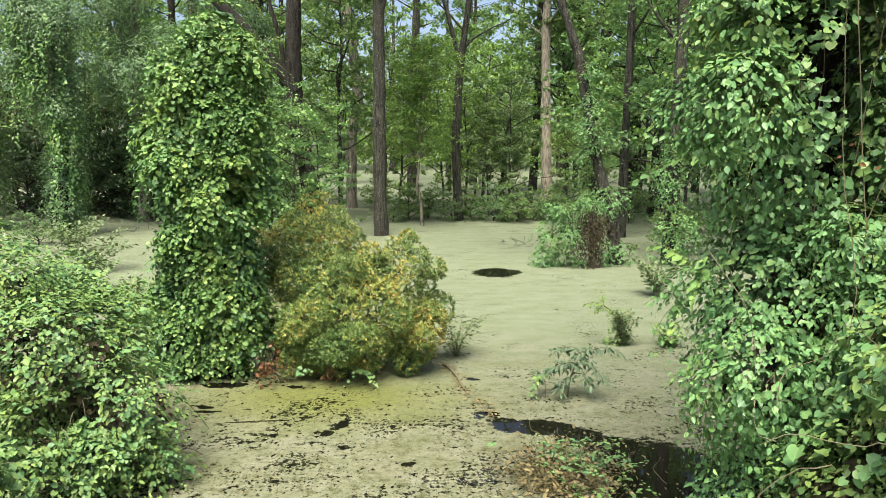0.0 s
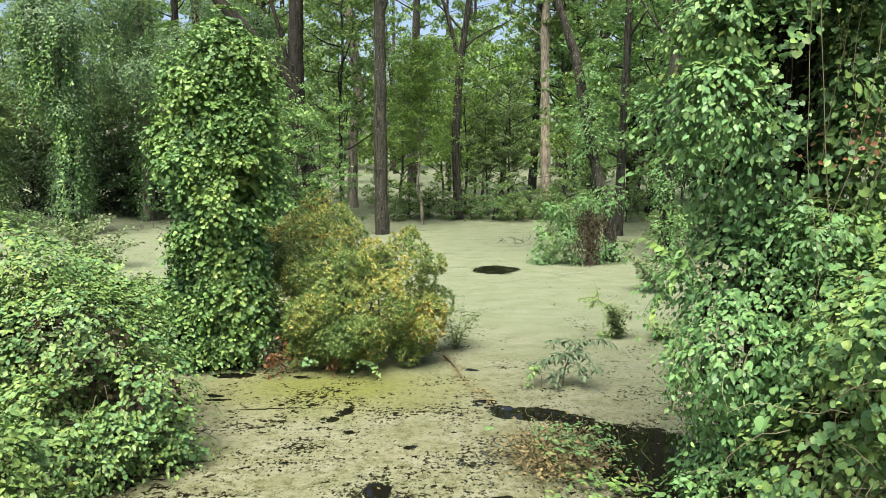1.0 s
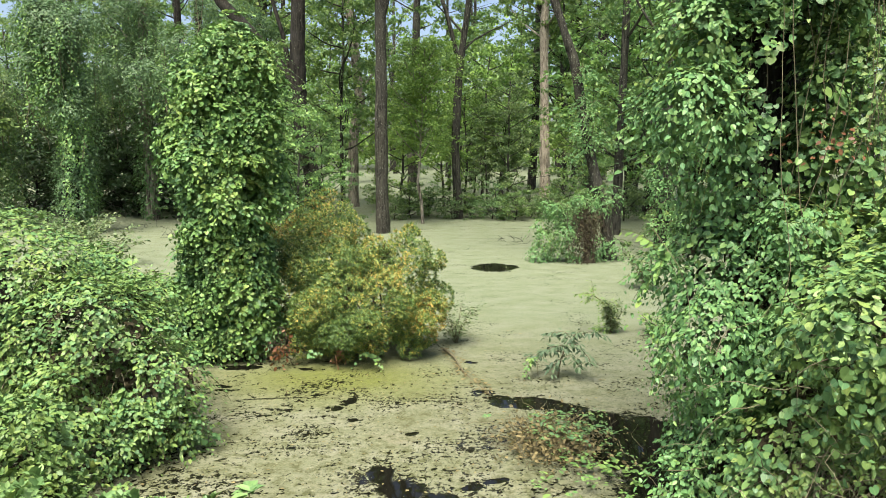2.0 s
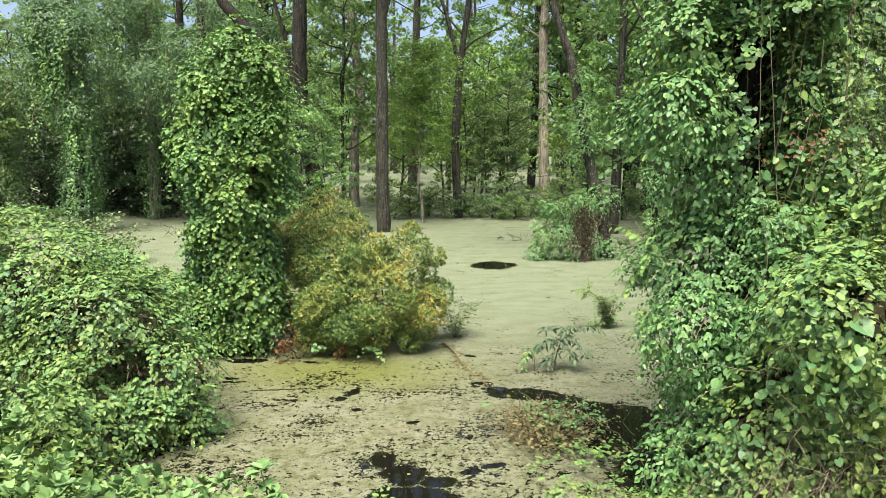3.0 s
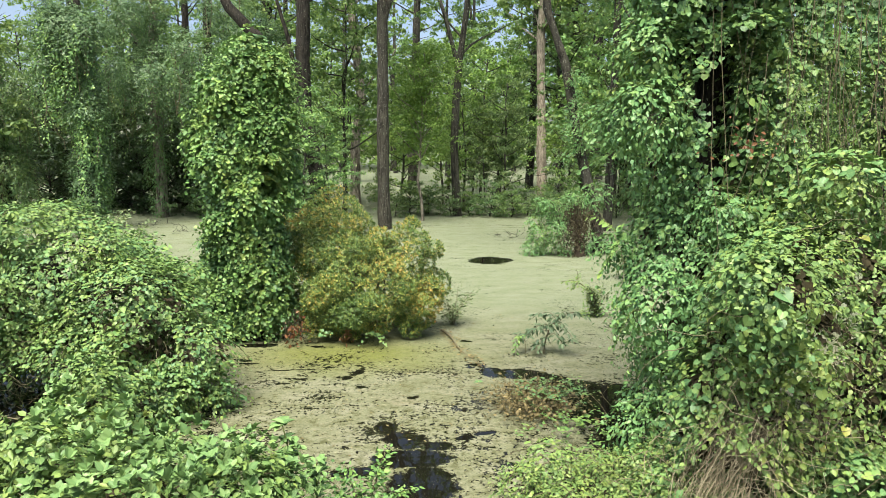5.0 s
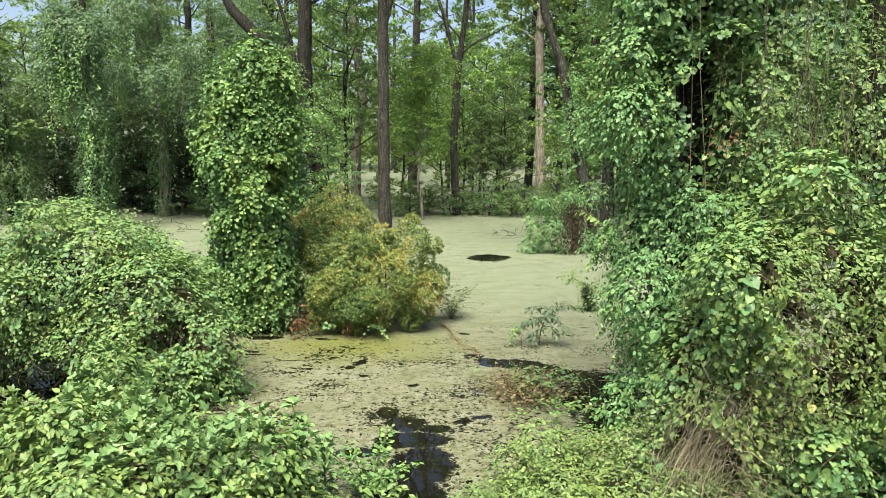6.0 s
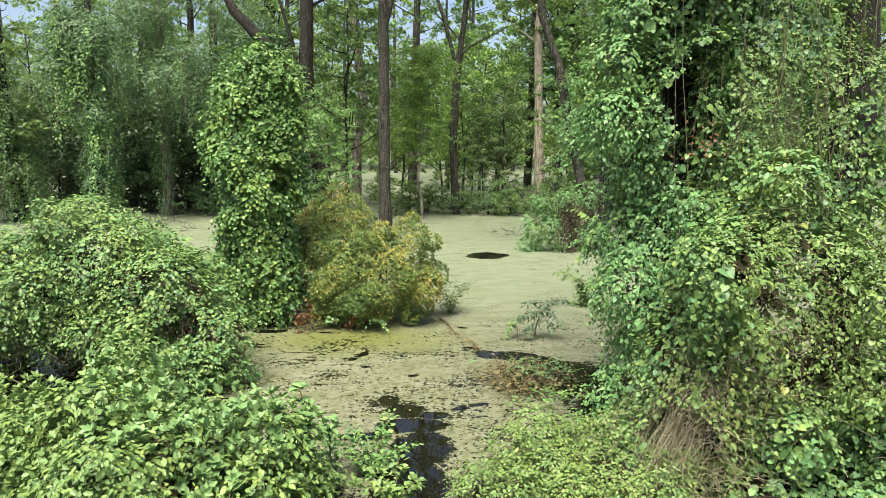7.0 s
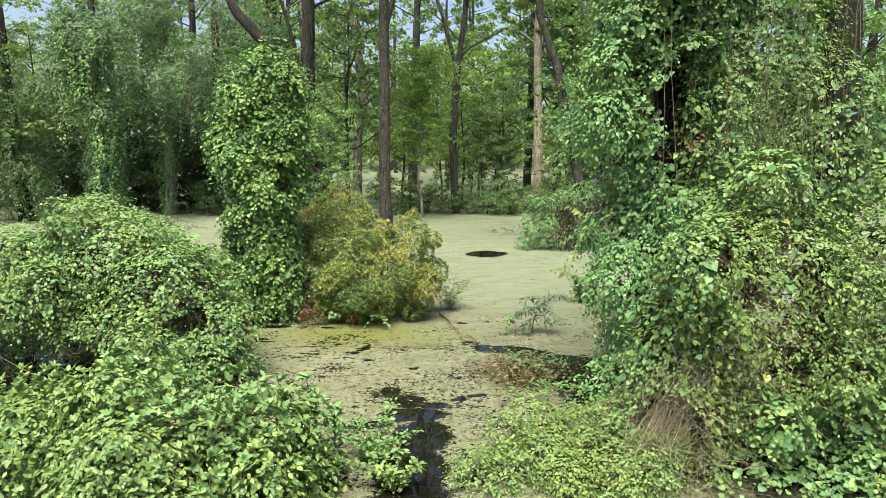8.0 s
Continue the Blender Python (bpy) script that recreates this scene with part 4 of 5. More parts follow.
branch_plant("sapling", (1.47, 8.05, 0), (
    ([(0, 0, -0.1), (0.03, 0, 0.18), (0.10, 0.02, 0.38), (0.20, 0.02, 0.54), (0.30, 0.0, 0.60)], 0.013, 60, 0.06, 0.45),
    ([(0.22, 0.02, 0.55), (0.36, -0.02, 0.60), (0.48, -0.04, 0.60), (0.60, -0.05, 0.54)], 0.006, 34, 0.04, 0.05),
    ([(0.12, 0.02, 0.42), (0.02, -0.06, 0.46), (-0.12, -0.12, 0.42), (-0.26, -0.16, 0.28)], 0.006, 60, 0.07, 0.1),
    ([(0.08, 0.02, 0.34), (-0.08, 0.06, 0.36), (-0.20, 0.08, 0.32), (-0.34, 0.08, 0.22)], 0.006, 56, 0.07, 0.15),
    ([(0.18, 0.02, 0.52), (0.08, 0.10, 0.60), (-0.04, 0.14, 0.58), (-0.14, 0.16, 0.50)], 0.006, 46, 0.06, 0.1),
    ([(0.14, 0.02, 0.44), (0.24, -0.10, 0.44), (0.32, -0.16, 0.36), (0.38, -0.18, 0.26)], 0.006, 48, 0.06, 0.15),
    ([(0.06, 0.0, 0.28), (0.16, -0.08, 0.30), (0.22, -0.14, 0.24), (0.26, -0.18, 0.16)], 0.005, 32, 0.05, 0.2),
    ([(0.06, 0.0, 0.26), (-0.02, -0.10, 0.28), (-0.10, -0.16, 0.22), (-0.16, -0.20, 0.14)], 0.005, 36, 0.06, 0.2)), 0.082, LEAFLET, M_BLUISH, 34, "small sapling with arching boughs of drooping grey-green leaves", 0.9)
branch_plant("leaning_shrub", (2.62, 10.3, 0), (
    ([(0, 0, -0.1), (0.02, 0, 0.12), (0.03, 0, 0.30), (0.0, 0, 0.46)], 0.012, 300, 0.15, 0.2),
    ([(-0.02, 0, -0.1), (-0.08, -0.02, 0.05), (-0.14, -0.03, 0.12)], 0.006, 80, 0.12, 0.2),
    ([(0.02, 0, -0.1), (0.10, -0.02, 0.08), (0.17, -0.02, 0.16)], 0.006, 80, 0.12, 0.2),
    ([(0.02, 0, 0.2), (0.10, 0, 0.36), (0.14, 0, 0.46)], 0.006, 60, 0.08, 0.2),
    ([(0.0, 0, 0.40), (-0.10, 0, 0.52), (-0.22, 0, 0.60), (-0.36, -0.02, 0.64), (-0.52, -0.04, 0.62)], 0.008, 130, 0.07, 0.05),
    ([(-0.22, 0, 0.60), (-0.26, 0, 0.70), (-0.28, 0.02, 0.82)], 0.005, 26, 0.04, 0.1),
    ([(-0.24, 0, 0.60), (-0.30, -0.04, 0.54), (-0.38, -0.06, 0.46)], 0.005, 40, 0.05, 0.1)), 0.052, LEAFLET, M_SHRUB, 36, "green shrub arching out over the duckweed", 0.3)
branch_plant("hanging_shoot", (1.15, 8.0, 0), (
    ([(0.08, 0, -0.1), (0.06, 0, 0.22), (0.0, -0.02, 0.30), (-0.06, -0.04, 0.20), (-0.08, -0.06, 0.05)], 0.005, 46, 0.035, 0.35),), 0.06, OVATE, M_VINE_BRIGHT, 39, "bright green shoot drooping into the duckweed", 0.4)
small_plant("sprouting_shrub", (4.2, 13.7, 0), 0.75, 0.5, 600, 0.08, OVATE, M_GREY, 37, "bushy grey-green shrub standing in duckweed", stems=10)
small_plant("sprouting_shrub", (3.35, 10.2, 0), 0.30, 0.4, 300, 0.06, OVATE, M_VINE_BRIGHT, 38, "low leafy shrub at the edge of the duckweed", stems=9)
for k, (x, y, h, sp, n, m) in enumerate(((-10.2, 19.5, 0.9, 1.0, 900, M_GREY), (-8.2, 16.5, 0.9, 0.9, 700, M_GREY), (-7.0, 13.5, 0.7, 0.9, 700, M_GREY), (-5.4, 11.8, 0.7, 0.8, 700, M_SHRUB), (-4.3, 10.6, 0.8, 0.7, 600, M_GREY))):
    small_plant("marsh_shrub", (x, y, 0), h, sp, n, 0.10, OVATE, m, 40 + k, "loose pale marsh shrub standing in duckweed", stems=12)


# ---------------------------------------------------------------- draped trees beside the path
def draped_tree():
    at = (2.5, 4.75, 0)
    ob = thing("vine_draped_tree", at, "dark trunk curtained by heart-shaped grape and creeper leaves", "vine")
    rng = np.random.default_rng(51)
    part("trunk", local(trunk_mesh("trunk", [(2.5, 4.8, -0.4), (2.48, 4.8, 2.5), (2.52, 4.85, 5.0), (2.6, 4.9, 9.0)], (0.26, 0.19, 0.17, 0.12), M_BARK_DARK, seed=8), at), ob)
    part("trunk", local(trunk_mesh("trunk", [(2.95, 5.3, -0.4), (3.0, 5.3, 3.0), (3.02, 5.35, 8.0)], (0.10, 0.07, 0.05), M_BARK_DARK, 10, 24, seed=9), at), ob, "thinner dark trunk")
    blobs = [(2.25, 4.5, 4.9, 0.60, 0.7, 1.3), (2.22, 4.45, 3.2, 0.64, 0.72, 1.2), (2.2, 4.4, 1.7, 0.66, 0.72, 1.1), (2.3, 4.3, 0.5, 0.70, 0.70, 0.75), (2.7, 4.5, 4.6, 0.6, 0.6, 0.8), (2.6, 4.35, 1.9, 0.7, 0.65, 0.9)]
    window = lambda q: (np.abs(q[:, 0] - 2.38 - 0.4 * (vnoise(q, 3.0) - 0.5)) < 0.02 + 0.36 * vnoise(q, 4.0, 3)) & (q[:, 2] > 2.55) & (q[:, 2] < 3.85) & (q[:, 1] < 4.7)
    core = blobs
    blobs = lumpy(rng, blobs, 32, 0.14, 0.26, 0.86)
    p, o = blob_points(rng, blobs, 10500, amp=0.20, freq=1.8, floor=0.05, gap=0.34, recess=0.65, seed=6)
    keep = 0.55 * vnoise(p, 1.3, 90) + 0.45 * np.clip((p[:, 0] - 1.6) / 1.0, 0, 1) < 0.52
    p, o = p[keep], o[keep]
    d = shoot_leaves(rng, p, o, 6, 0.22, 0.049, droop=0.6, jitter=0.27, lift=0.35)
    part("creeper_leaves", local(leaves("creeper_leaves", *clear_of(d, window), OVATE, M_IVY), at), ob, "small dark blue-green creeper leaves", kind="stuff")
    part("runner_mesh", local(tubes("runners", runner_paths(rng, d[4], 200, 0.003, 0.6), M_STEM_GREEN, 4), at), ob, "thin green runners", kind="stuff")
    p, o = blob_points(rng, blobs, 6200, amp=0.22, freq=1.8, floor=0.05, gap=0.34, recess=0.65, seed=7)
    keep = 0.55 * vnoise(p, 1.3, 90) + 0.45 * np.clip((p[:, 0] - 1.6) / 1.0, 0, 1) > 0.47
    p, o = p[keep], o[keep]
    d = shoot_leaves(rng, p, o, 6, 0.26, 0.055, droop=0.6, jitter=0.3, lift=0.45)
    d = leaf_pieces(clear_of(d, window), (1.6, 2.2, 2.4), 290, HEART, M_VINE, ob, at)
    py, oy = blob_points(rng, blobs, 40, amp=0.12, freq=1.8, gap=0.0, seed=7)
    leaf_pieces(clear_of(shoot_leaves(rng, py, oy, 1, 0.2, 0.055), window), (1.6, 2.2, 2.4), 40, HEART, M_YELLOW, ob, at, "yellowing vine leaf")
    part("vine_leaves", local(leaves("vine_leaves", *d, HEART, M_VINE), at), ob, "broad heart-shaped vine leaves", kind="stuff")
    # dark inner leaves, shade by colour behind the vine curtain
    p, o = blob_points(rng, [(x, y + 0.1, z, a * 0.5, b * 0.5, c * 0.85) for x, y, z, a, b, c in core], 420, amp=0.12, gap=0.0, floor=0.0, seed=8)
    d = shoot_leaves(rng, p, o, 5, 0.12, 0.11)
    part("inner_leaves", local(leaves("inner_leaves", *clear_of(d, window), OVATE, M_WITHERED_SHADE), at), ob, "withered brown inner leaves, darkened to paint shade into the gaps", kind="stuff")
    strands = [hanging(rng, (2.0 + rng.random() * 1.0, 4.1 + rng.normal() * 0.15, 3.6 + rng.random() * 2), 1.5 + rng.random() * 1.8, 0.0012 + 0.002 * rng.random(), 0.06) for _ in range(9)]
    for st in strands:
        part("hanging_stem", local(tubes("hanging_stem", [st], M_STEM, 5), at), ob, "brown hanging vine stem")
    # limbs and crown above the view, added to shade the upper vines
    boughs = [limb(rng, (2.5, 4.85, 5.3 + 0.35 * i), (math.cos(2.4 * i), math.sin(2.4 * i) - 0.75, 0.35), 1.7, 0.035) for i in range(9)]
    for q in boughs:
        part("limb", local(tubes("limb", [q], M_BARK_DARK, 6), at), ob)
    sets = [spray(rng, q, 680, 0.45, 0.12) for q, _ in boughs]
    part("crown", local(leaves("crown", *[np.concatenate(c) for c in zip(*sets)], SMALL, M_TREE_DARK), at), ob, "unseen leafy crown added to shade the upper vines", kind="stuff")
    tops = np.array([(1.45, 4.2, 3.45), (1.4, 4.3, 3.3), (1.5, 4.0, 3.7), (1.5, 4.1, 4.1), (1.45, 4.2, 2.9), (1.4, 4.0, 2.2)])
    d = shoot_leaves(rng, np.repeat(tops + (0.12, 0.1, 0), 4, 0), np.tile((-0.9, -0.2, 0.2), (24, 1)), 9, 0.36, 0.06, droop=0.3)
    part("loose_foliage", local(leaves("loose_foliage", *d[:4], HEART, M_VINE_BRIGHT), at), ob, kind="stuff")
    part("loose_runner_mesh", local(tubes("loose_runner_mesh", runner_paths(rng, d[4], 60, 0.003, 0.3, 0.42), M_STEM_GREEN, 4), at), ob, kind="stuff")


draped_tree()


def vine_wall():
    at = (3.1, 3.4, 0)
    rng = np.random.default_rng(52)
    ob = thing("vine_thicket", at, "tall thicket of mixed green vines with brown dead stems", "vine")
    blobs = [(3.05, 3.45, 1.35, 0.95, 0.75, 1.35), (4.2, 3.4, 1.15, 1.1, 0.9, 1.45), (2.25, 3.35, 0.85, 0.55, 0.6, 1.0), (2.45, 3.2, 1.9, 0.5, 0.55, 0.55), (3.2, 3.05, 0.05, 1.3, 0.40, 0.34)]
    curtain = [(3.25, 4.45, 3.9, 0.75, 0.4, 1.6), (3.9, 4.3, 3.1, 0.6, 0.45, 0.9), (2.85, 4.3, 3.0, 0.4, 0.4, 0.9)]
    core = blobs
    blobs = lumpy(rng, blobs, 40, 0.16, 0.32, 0.86)
    bare = lambda q: (np.linalg.norm((q - np.array((2.02, 2.9, 0.3))) / np.array((0.33, 0.6, 0.55)), axis=1) < 1) | (np.linalg.norm((q - np.array((2.6, 2.7, 1.75))) / np.array((0.2, 0.3, 0.16)), axis=1) < 1)
    for name, mat, shp, n, sz, sd, label, span in (("vine_leaves", M_VINE, HEART, 6400, 0.055, 61, "heart-shaped vine leaves", (0.44, 1.0)), ("creeper_leaves", M_SHRUB, OVATE, 6400, 0.044, 62, "small yellow-green creeper leaves", (0.0, 0.50)), ("young_leaves", M_LIME, OVATE, 4800, 0.050, 63, "fresh yellow-green leaves", (0.38, 0.60))):
        p, o = blob_points(rng, blobs, n, amp=0.20, freq=1.9, floor=0.08, gap=0.34, recess=0.65, seed=sd)
        pc, oc = blob_points(rng, curtain, n // 3, amp=0.3, freq=1.9, gap=0.34, recess=0.5, seed=sd + 20)
        p, o = kind_patch(np.r_[p, pc], np.r_[o, oc], 1.1, *span, 92)
        d = clear_of(shoot_leaves(rng, p, o, 6, 0.23, sz, droop=0.6, jitter=0.36, lift=0.5, hang=0.5), bare)
        if shp is HEART:
            d = leaf_pieces(d, (2.2, 0.8, 1.8), 290, shp, mat, ob, at)
        part(name, local(leaves(name, *d, shp, mat), at), ob, label, kind="stuff")
    # dark withered filling, painted shade between the thicket's leaves
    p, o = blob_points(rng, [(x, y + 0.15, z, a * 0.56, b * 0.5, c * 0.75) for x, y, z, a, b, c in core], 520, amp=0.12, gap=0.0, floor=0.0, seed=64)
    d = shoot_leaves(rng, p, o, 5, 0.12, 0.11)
    part("inner_leaves", local(leaves("inner_leaves", *clear_of(d, bare), OVATE, M_WITHERED_SHADE), at), ob, "withered brown inner leaves, darkened to paint shade into the gaps", kind="stuff")
    pb, ob2 = blob_points(rng, blobs + curtain, 90, amp=0.24, freq=1.9, gap=0.0, floor=0.3, seed=66)
    leaf_pieces(clear_of(shoot_leaves(rng, pb, ob2, 2, 0.2, 0.084, jitter=0.25, lift=0.45), bare), (2.2, 0.8, 2.0), 150, HEART, M_VINE, ob, at, "broad grape leaf")
    py, oy = blob_points(rng, blobs, 34, amp=0.25, freq=1.9, gap=0.0, seed=61)
    leaf_pieces(shoot_leaves(rng, py, oy, 1, 0.2, 0.052), (2.6, 0.8, 1.8), 60, HEART, M_YELLOW, ob, at, "yellowing vine leaf")
    stems = tangle(rng, (2.9, 2.75, 1.3), (0.7, 0.14, 0.6), 170, 0.6, 0.0024, 0.45, 0.6)
    rp = rng.normal(size=(46, 3)) * (0.14, 0.06, 0.07) + (2.22, 3.36, 2.98)
    part("reddened_leaves", local(leaves("reddened_leaves", rp, rng.normal(size=rp.shape) * 0.5 + (0, -0.8, 0.5), rng.normal(size=rp.shape) - UP * 0.6, 0.025 + 0.02 * rng.random(46), OVATE, M_RUST), at), ob, "small reddened leaves", kind="stuff")
    strands = [hanging(rng, (2.5 + rng.random() * 1.6, 3.9 + rng.normal() * 0.15, 3.3 + rng.random() * 1.6), 1.2 + rng.random() * 1.6, 0.0012 + 0.0025 * rng.random(), 0.07) for _ in range(52)]
    for st in strands:
        part("hanging_stem", local(tubes("hanging_stem", [st], M_STEM, 5), at), ob, "brown hanging vine stem")
    part("stem_tangle", local(tubes("stem_tangle", stems, M_STEM, 5), at), ob, "brown tangled bare stems", kind="stuff")
    pale = tangle(rng, (2.75, 2.72, 1.2), (0.6, 0.12, 0.5), 90, 0.4, 0.0014, 0.5, 0.3)
    part("pale_stem_tangle", local(tubes("pale_stem_tangle", pale, M_STRAW, 4), at), ob, "straw-coloured dead vine stems", kind="stuff")
    straw = []
    for _ in range(170):
        a = np.array((2.30 + rng.normal() * 0.14, 3.1 + rng.normal() * 0.1, 1.05 + rng.normal() * 0.16))
        b = np.array((1.72 + rng.normal() * 0.16, 2.95 + rng.normal() * 0.16, 0.02))
        s = np.linspace(0, 1, 9)[:, None]
        bow = rng.normal(size=3) * (0.10, 0.05, 0.06)
        straw.append((a + (b - a) * s + (UP * 0.12 + bow) * np.sin(s * 3.14) + rng.normal(size=(9, 3)) * 0.022, np.full(9, 0.0009 + 0.0013 * rng.random())))
    straw += tangle(rng, (2.15, 2.9, 0.40), (0.28, 0.2, 0.30), 260, 0.45, 0.0018, 0.55)
    part("dead_straw", local(tubes("dead_straw", straw, M_STRAW, 4), at), ob, "matted straw-coloured dead stems", kind="stuff")


vine_wall()


def floating_heap():
    at = (1.15, 5.95, 0)
    rng = np.random.default_rng(53)
    ob = thing("floating_heap", at, "floating heap of dead brown stems with sprouting green leaves", "debris")
    p = rng.normal(size=(1900, 3)) * (0.24, 0.24, 0.08) + (1.08, 5.9, 0.10)
    p[:, 2] = np.abs(p[:, 2] - 0.02) + 0.02
    part("dead_leaves", local(leaves("dead_leaves", p, rng.normal(size=p.shape) * 0.6 + UP, rng.normal(size=p.shape), 0.025 + 0.035 * rng.random(len(p)), OVATE, M_DEAD), at), ob, "curled dead brown leaves", kind="stuff")
    part("stem_tangle", local(tubes("stem_tangle", tangle(rng, (1.08, 5.9, 0.10), (0.25, 0.24, 0.06), 260, 0.32, 0.0028, 0.5), M_STEM, 4), at), ob, "tangled dead stems", kind="stuff")
    q = rng.normal(size=(80, 3)) * (0.22, 0.2, 0.04) + (1.2, 5.95, 0.16)
    q[:, 2] = np.abs(q[:, 2]) + 0.02
    d = shoot_leaves(rng, q, np.tile(UP, (len(q), 1)), 6, 0.16, 0.052, droop=0.2, hang=0.2)
    part("green_leaves", local(leaves("green_leaves", *d[:4], OVATE, M_VINE), at), ob, "sprouting green leaves", kind="stuff")
    q = rng.normal(size=(45, 3)) * (0.22, 0.25, 0.02) + (1.45, 5.2, 0.06)
    q[:, 2] = np.abs(q[:, 2]) + 0.02
    d = shoot_leaves(rng, q, np.tile(UP, (45, 1)), 6, 0.2, 0.06, droop=0.2, hang=0.2)
    part("trailing_leaves", local(leaves("trailing_leaves", *d[:4], OVATE, M_VINE_BRIGHT), at), ob, "trailing yellow-green leaves", kind="stuff")


floating_heap()


def sunken_branch():
    at = (0.3, 8.3, 0)
    rng = np.random.default_rng(54)
    ob = thing("sunken_branch", at, "thin rotten branch lying along the duckweed with caught litter", "branch")
    s = np.linspace(0, 1, 14)
    pts = np.c_[0.02 + 0.54 * s + 0.02 * np.sin(s * 9), 9.25 - 1.9 * s, 0.03 + 0.02 * np.sin(s * 7) - 0.02 * s]
    part("branch", local(tubes("branch", [(pts, np.linspace(0.020, 0.008, 14))], M_STEM, 8), at), ob)
    k = rng.integers(0, 14, 160)
    p = pts[k] + rng.normal(size=(160, 3)) * (0.05, 0.09, 0.006)
    p[:, 2] = 0.015 + 0.02 * rng.random(160)
    part("litter", local(leaves("litter", p, UP + rng.normal(size=p.shape) * 0.2, rng.normal(size=p.shape), 0.03 + 0.04 * rng.random(160), SMALL, M_DEAD), at), ob, "caught brown leaf litter", kind="stuff")


sunken_branch()


def litter():
    rng = np.random.default_rng(55)
    n = 900
    p = np.c_[-3.0 + 5.2 * rng.random(n), 4.2 + 6.5 * rng.random(n) ** 1.2, np.full(n, 0.012)]
    keep = vnoise(p, 0.9, 4) > 0.45
    p = p[keep]
    me = leaves("floating_litter", p, UP + rng.normal(size=p.shape) * 0.1, rng.normal(size=p.shape), 0.02 + 0.03 * rng.random(len(p)) ** 2, SMALL, M_DEAD)
    tagged(new("floating_litter", me), "scattered small dead leaves floating on the duckweed", "litter", kind="stuff")
    for x, y, s, lab in ((-9.0, 22.4, 0.35, "dark broken stick poking out of the duckweed"), (-11.0, 24.5, 0.5, "low brown clump of debris in the duckweed"), (2.2, 21.0, 0.4, "thin bare twigs poking out of the duckweed")):
        ob = thing("drift_debris", (x, y, 0), lab, "debris")
        part("stick_pile", local(tubes("stick_pile", tangle(rng, (x, y, 0.05), (s * 0.7, s * 0.5, 0.03), 12, s * 0.9, 0.008, 0.25), M_BARK, 4), (x, y, 0)), ob, kind="stuff")


litter()


# ---------------------------------------------------------------- trees
def tree(name, at, pts, rad, label, bark, leaf, seed, crown=(4.0, 15.0), limbs=16, reach=3.2, n=6000, size=0.16, spread=0.6, low=0, flare=0.5, extra=(), category="tree", group=""):
    """A forest tree: bent trunk, limbs, a crown of leaf sprays. Points of the trunk are relative to its foot."""
    rng = np.random.default_rng(seed)
    ob = thing(name, at, label, category, group)
    pts = np.array(pts, float)
    part("trunk", trunk_mesh("trunk", pts, rad, bark, 14, 44, flare=flare, seed=seed % 50), ob)
    paths = []
    top = pts[-1, 2]
    for i in range(limbs):
        z = crown[0] + (crown[1] - crown[0]) * ((i + rng.random()) / limbs) if i >= low else 1.2 + rng.random() * (crown[0] - 1.2)
        z = min(z, top - 0.2)
        a = np.array([np.interp(z, pts[:, 2], pts[:, j]) for j in (0, 1)] + [z])
        ang = i * 2.4 + rng.random() * 0.9
        k = (1.15 - 0.55 * (z - crown[0]) / max(crown[1] - crown[0], 1)) if i >= low else 0.55
        paths.append(limb(rng, a, (math.cos(ang), math.sin(ang), 0.35 if group else 0.75), reach * k * (0.7 + 0.5 * rng.random()), (0.028 if group else 0.05) * reach / 3 + 0.008))
    for a, d, ln, r in extra:
        paths.append(limb(rng, a, d, ln, r, 0.12, 0.05, 10))
    if group:
        part("branchwork", tubes("branchwork", paths, bark, 5), ob, kind="stuff")
    else:
        for q in paths:
            part("limb", tubes("limb", [q], bark, 6), ob)
    high = [q[0][2] > 11.5 for q, _ in paths]
    many = n / (sum(high) * 0.4 + (len(high) - sum(high)) * 1.5)
    sets = [spray(rng, q, max(20, int(many * (0.4 if h else 1.5))), spread, size * (1.8 if h else 1.0)) for (q, _), h in zip(paths, high)]
    part("crown", leaves("crown", *[np.concatenate(c) for c in zip(*sets)], SMALL, leaf), ob, kind="stuff")
    return ob


def straight(rng, h, lean=0.03, wob=0.12):
    k = 9
    z = np.linspace(-0.4, h, k)
    off = np.cumsum(rng.normal(size=(k, 2)) * wob * 0.5, 0) + np.outer(np.maximum(z, 0), rng.normal(size=2) * lean)
    off -= off[0]
    return np.c_[off, z]


# the trees that stand out
tree("lichen_spotted_tree", (-2.02, 23.2, 0), [(0, 0, -0.4), (-0.02, 0, 2), (0.0, 0, 4.5), (0.03, 0, 7.5), (0.1, 0.1, 17)], (0.23, 0.205, 0.20, 0.18, 0.08), "straight slender trunk with pale lichen spots standing in duckweed", M_BARK_LICHEN, M_TREE, 101, (7.5, 17), 14, 2.4, 4200, 0.14, flare=0.3, extra=(((0.05, 0, 7.0), (0.3, 0, 1), 7, 0.12),))
tree("forked_tree", (0.69, 28.0, 0), [(0, 0, -0.4), (-0.16, 0, 2.8), (-0.1, 0, 4.5), (0.05, 0, 6.3), (0.35, 0, 8.4), (0.8, 0, 17)], (0.19, 0.155, 0.15, 0.14, 0.12, 0.06), "slightly crooked dark trunk that forks high up", M_BARK, M_TREE, 102, (6.4, 17), 14, 2.6, 4600, 0.14, extra=(((0.0, 0, 6.1), (-0.25, 0, 1), 7, 0.11),))
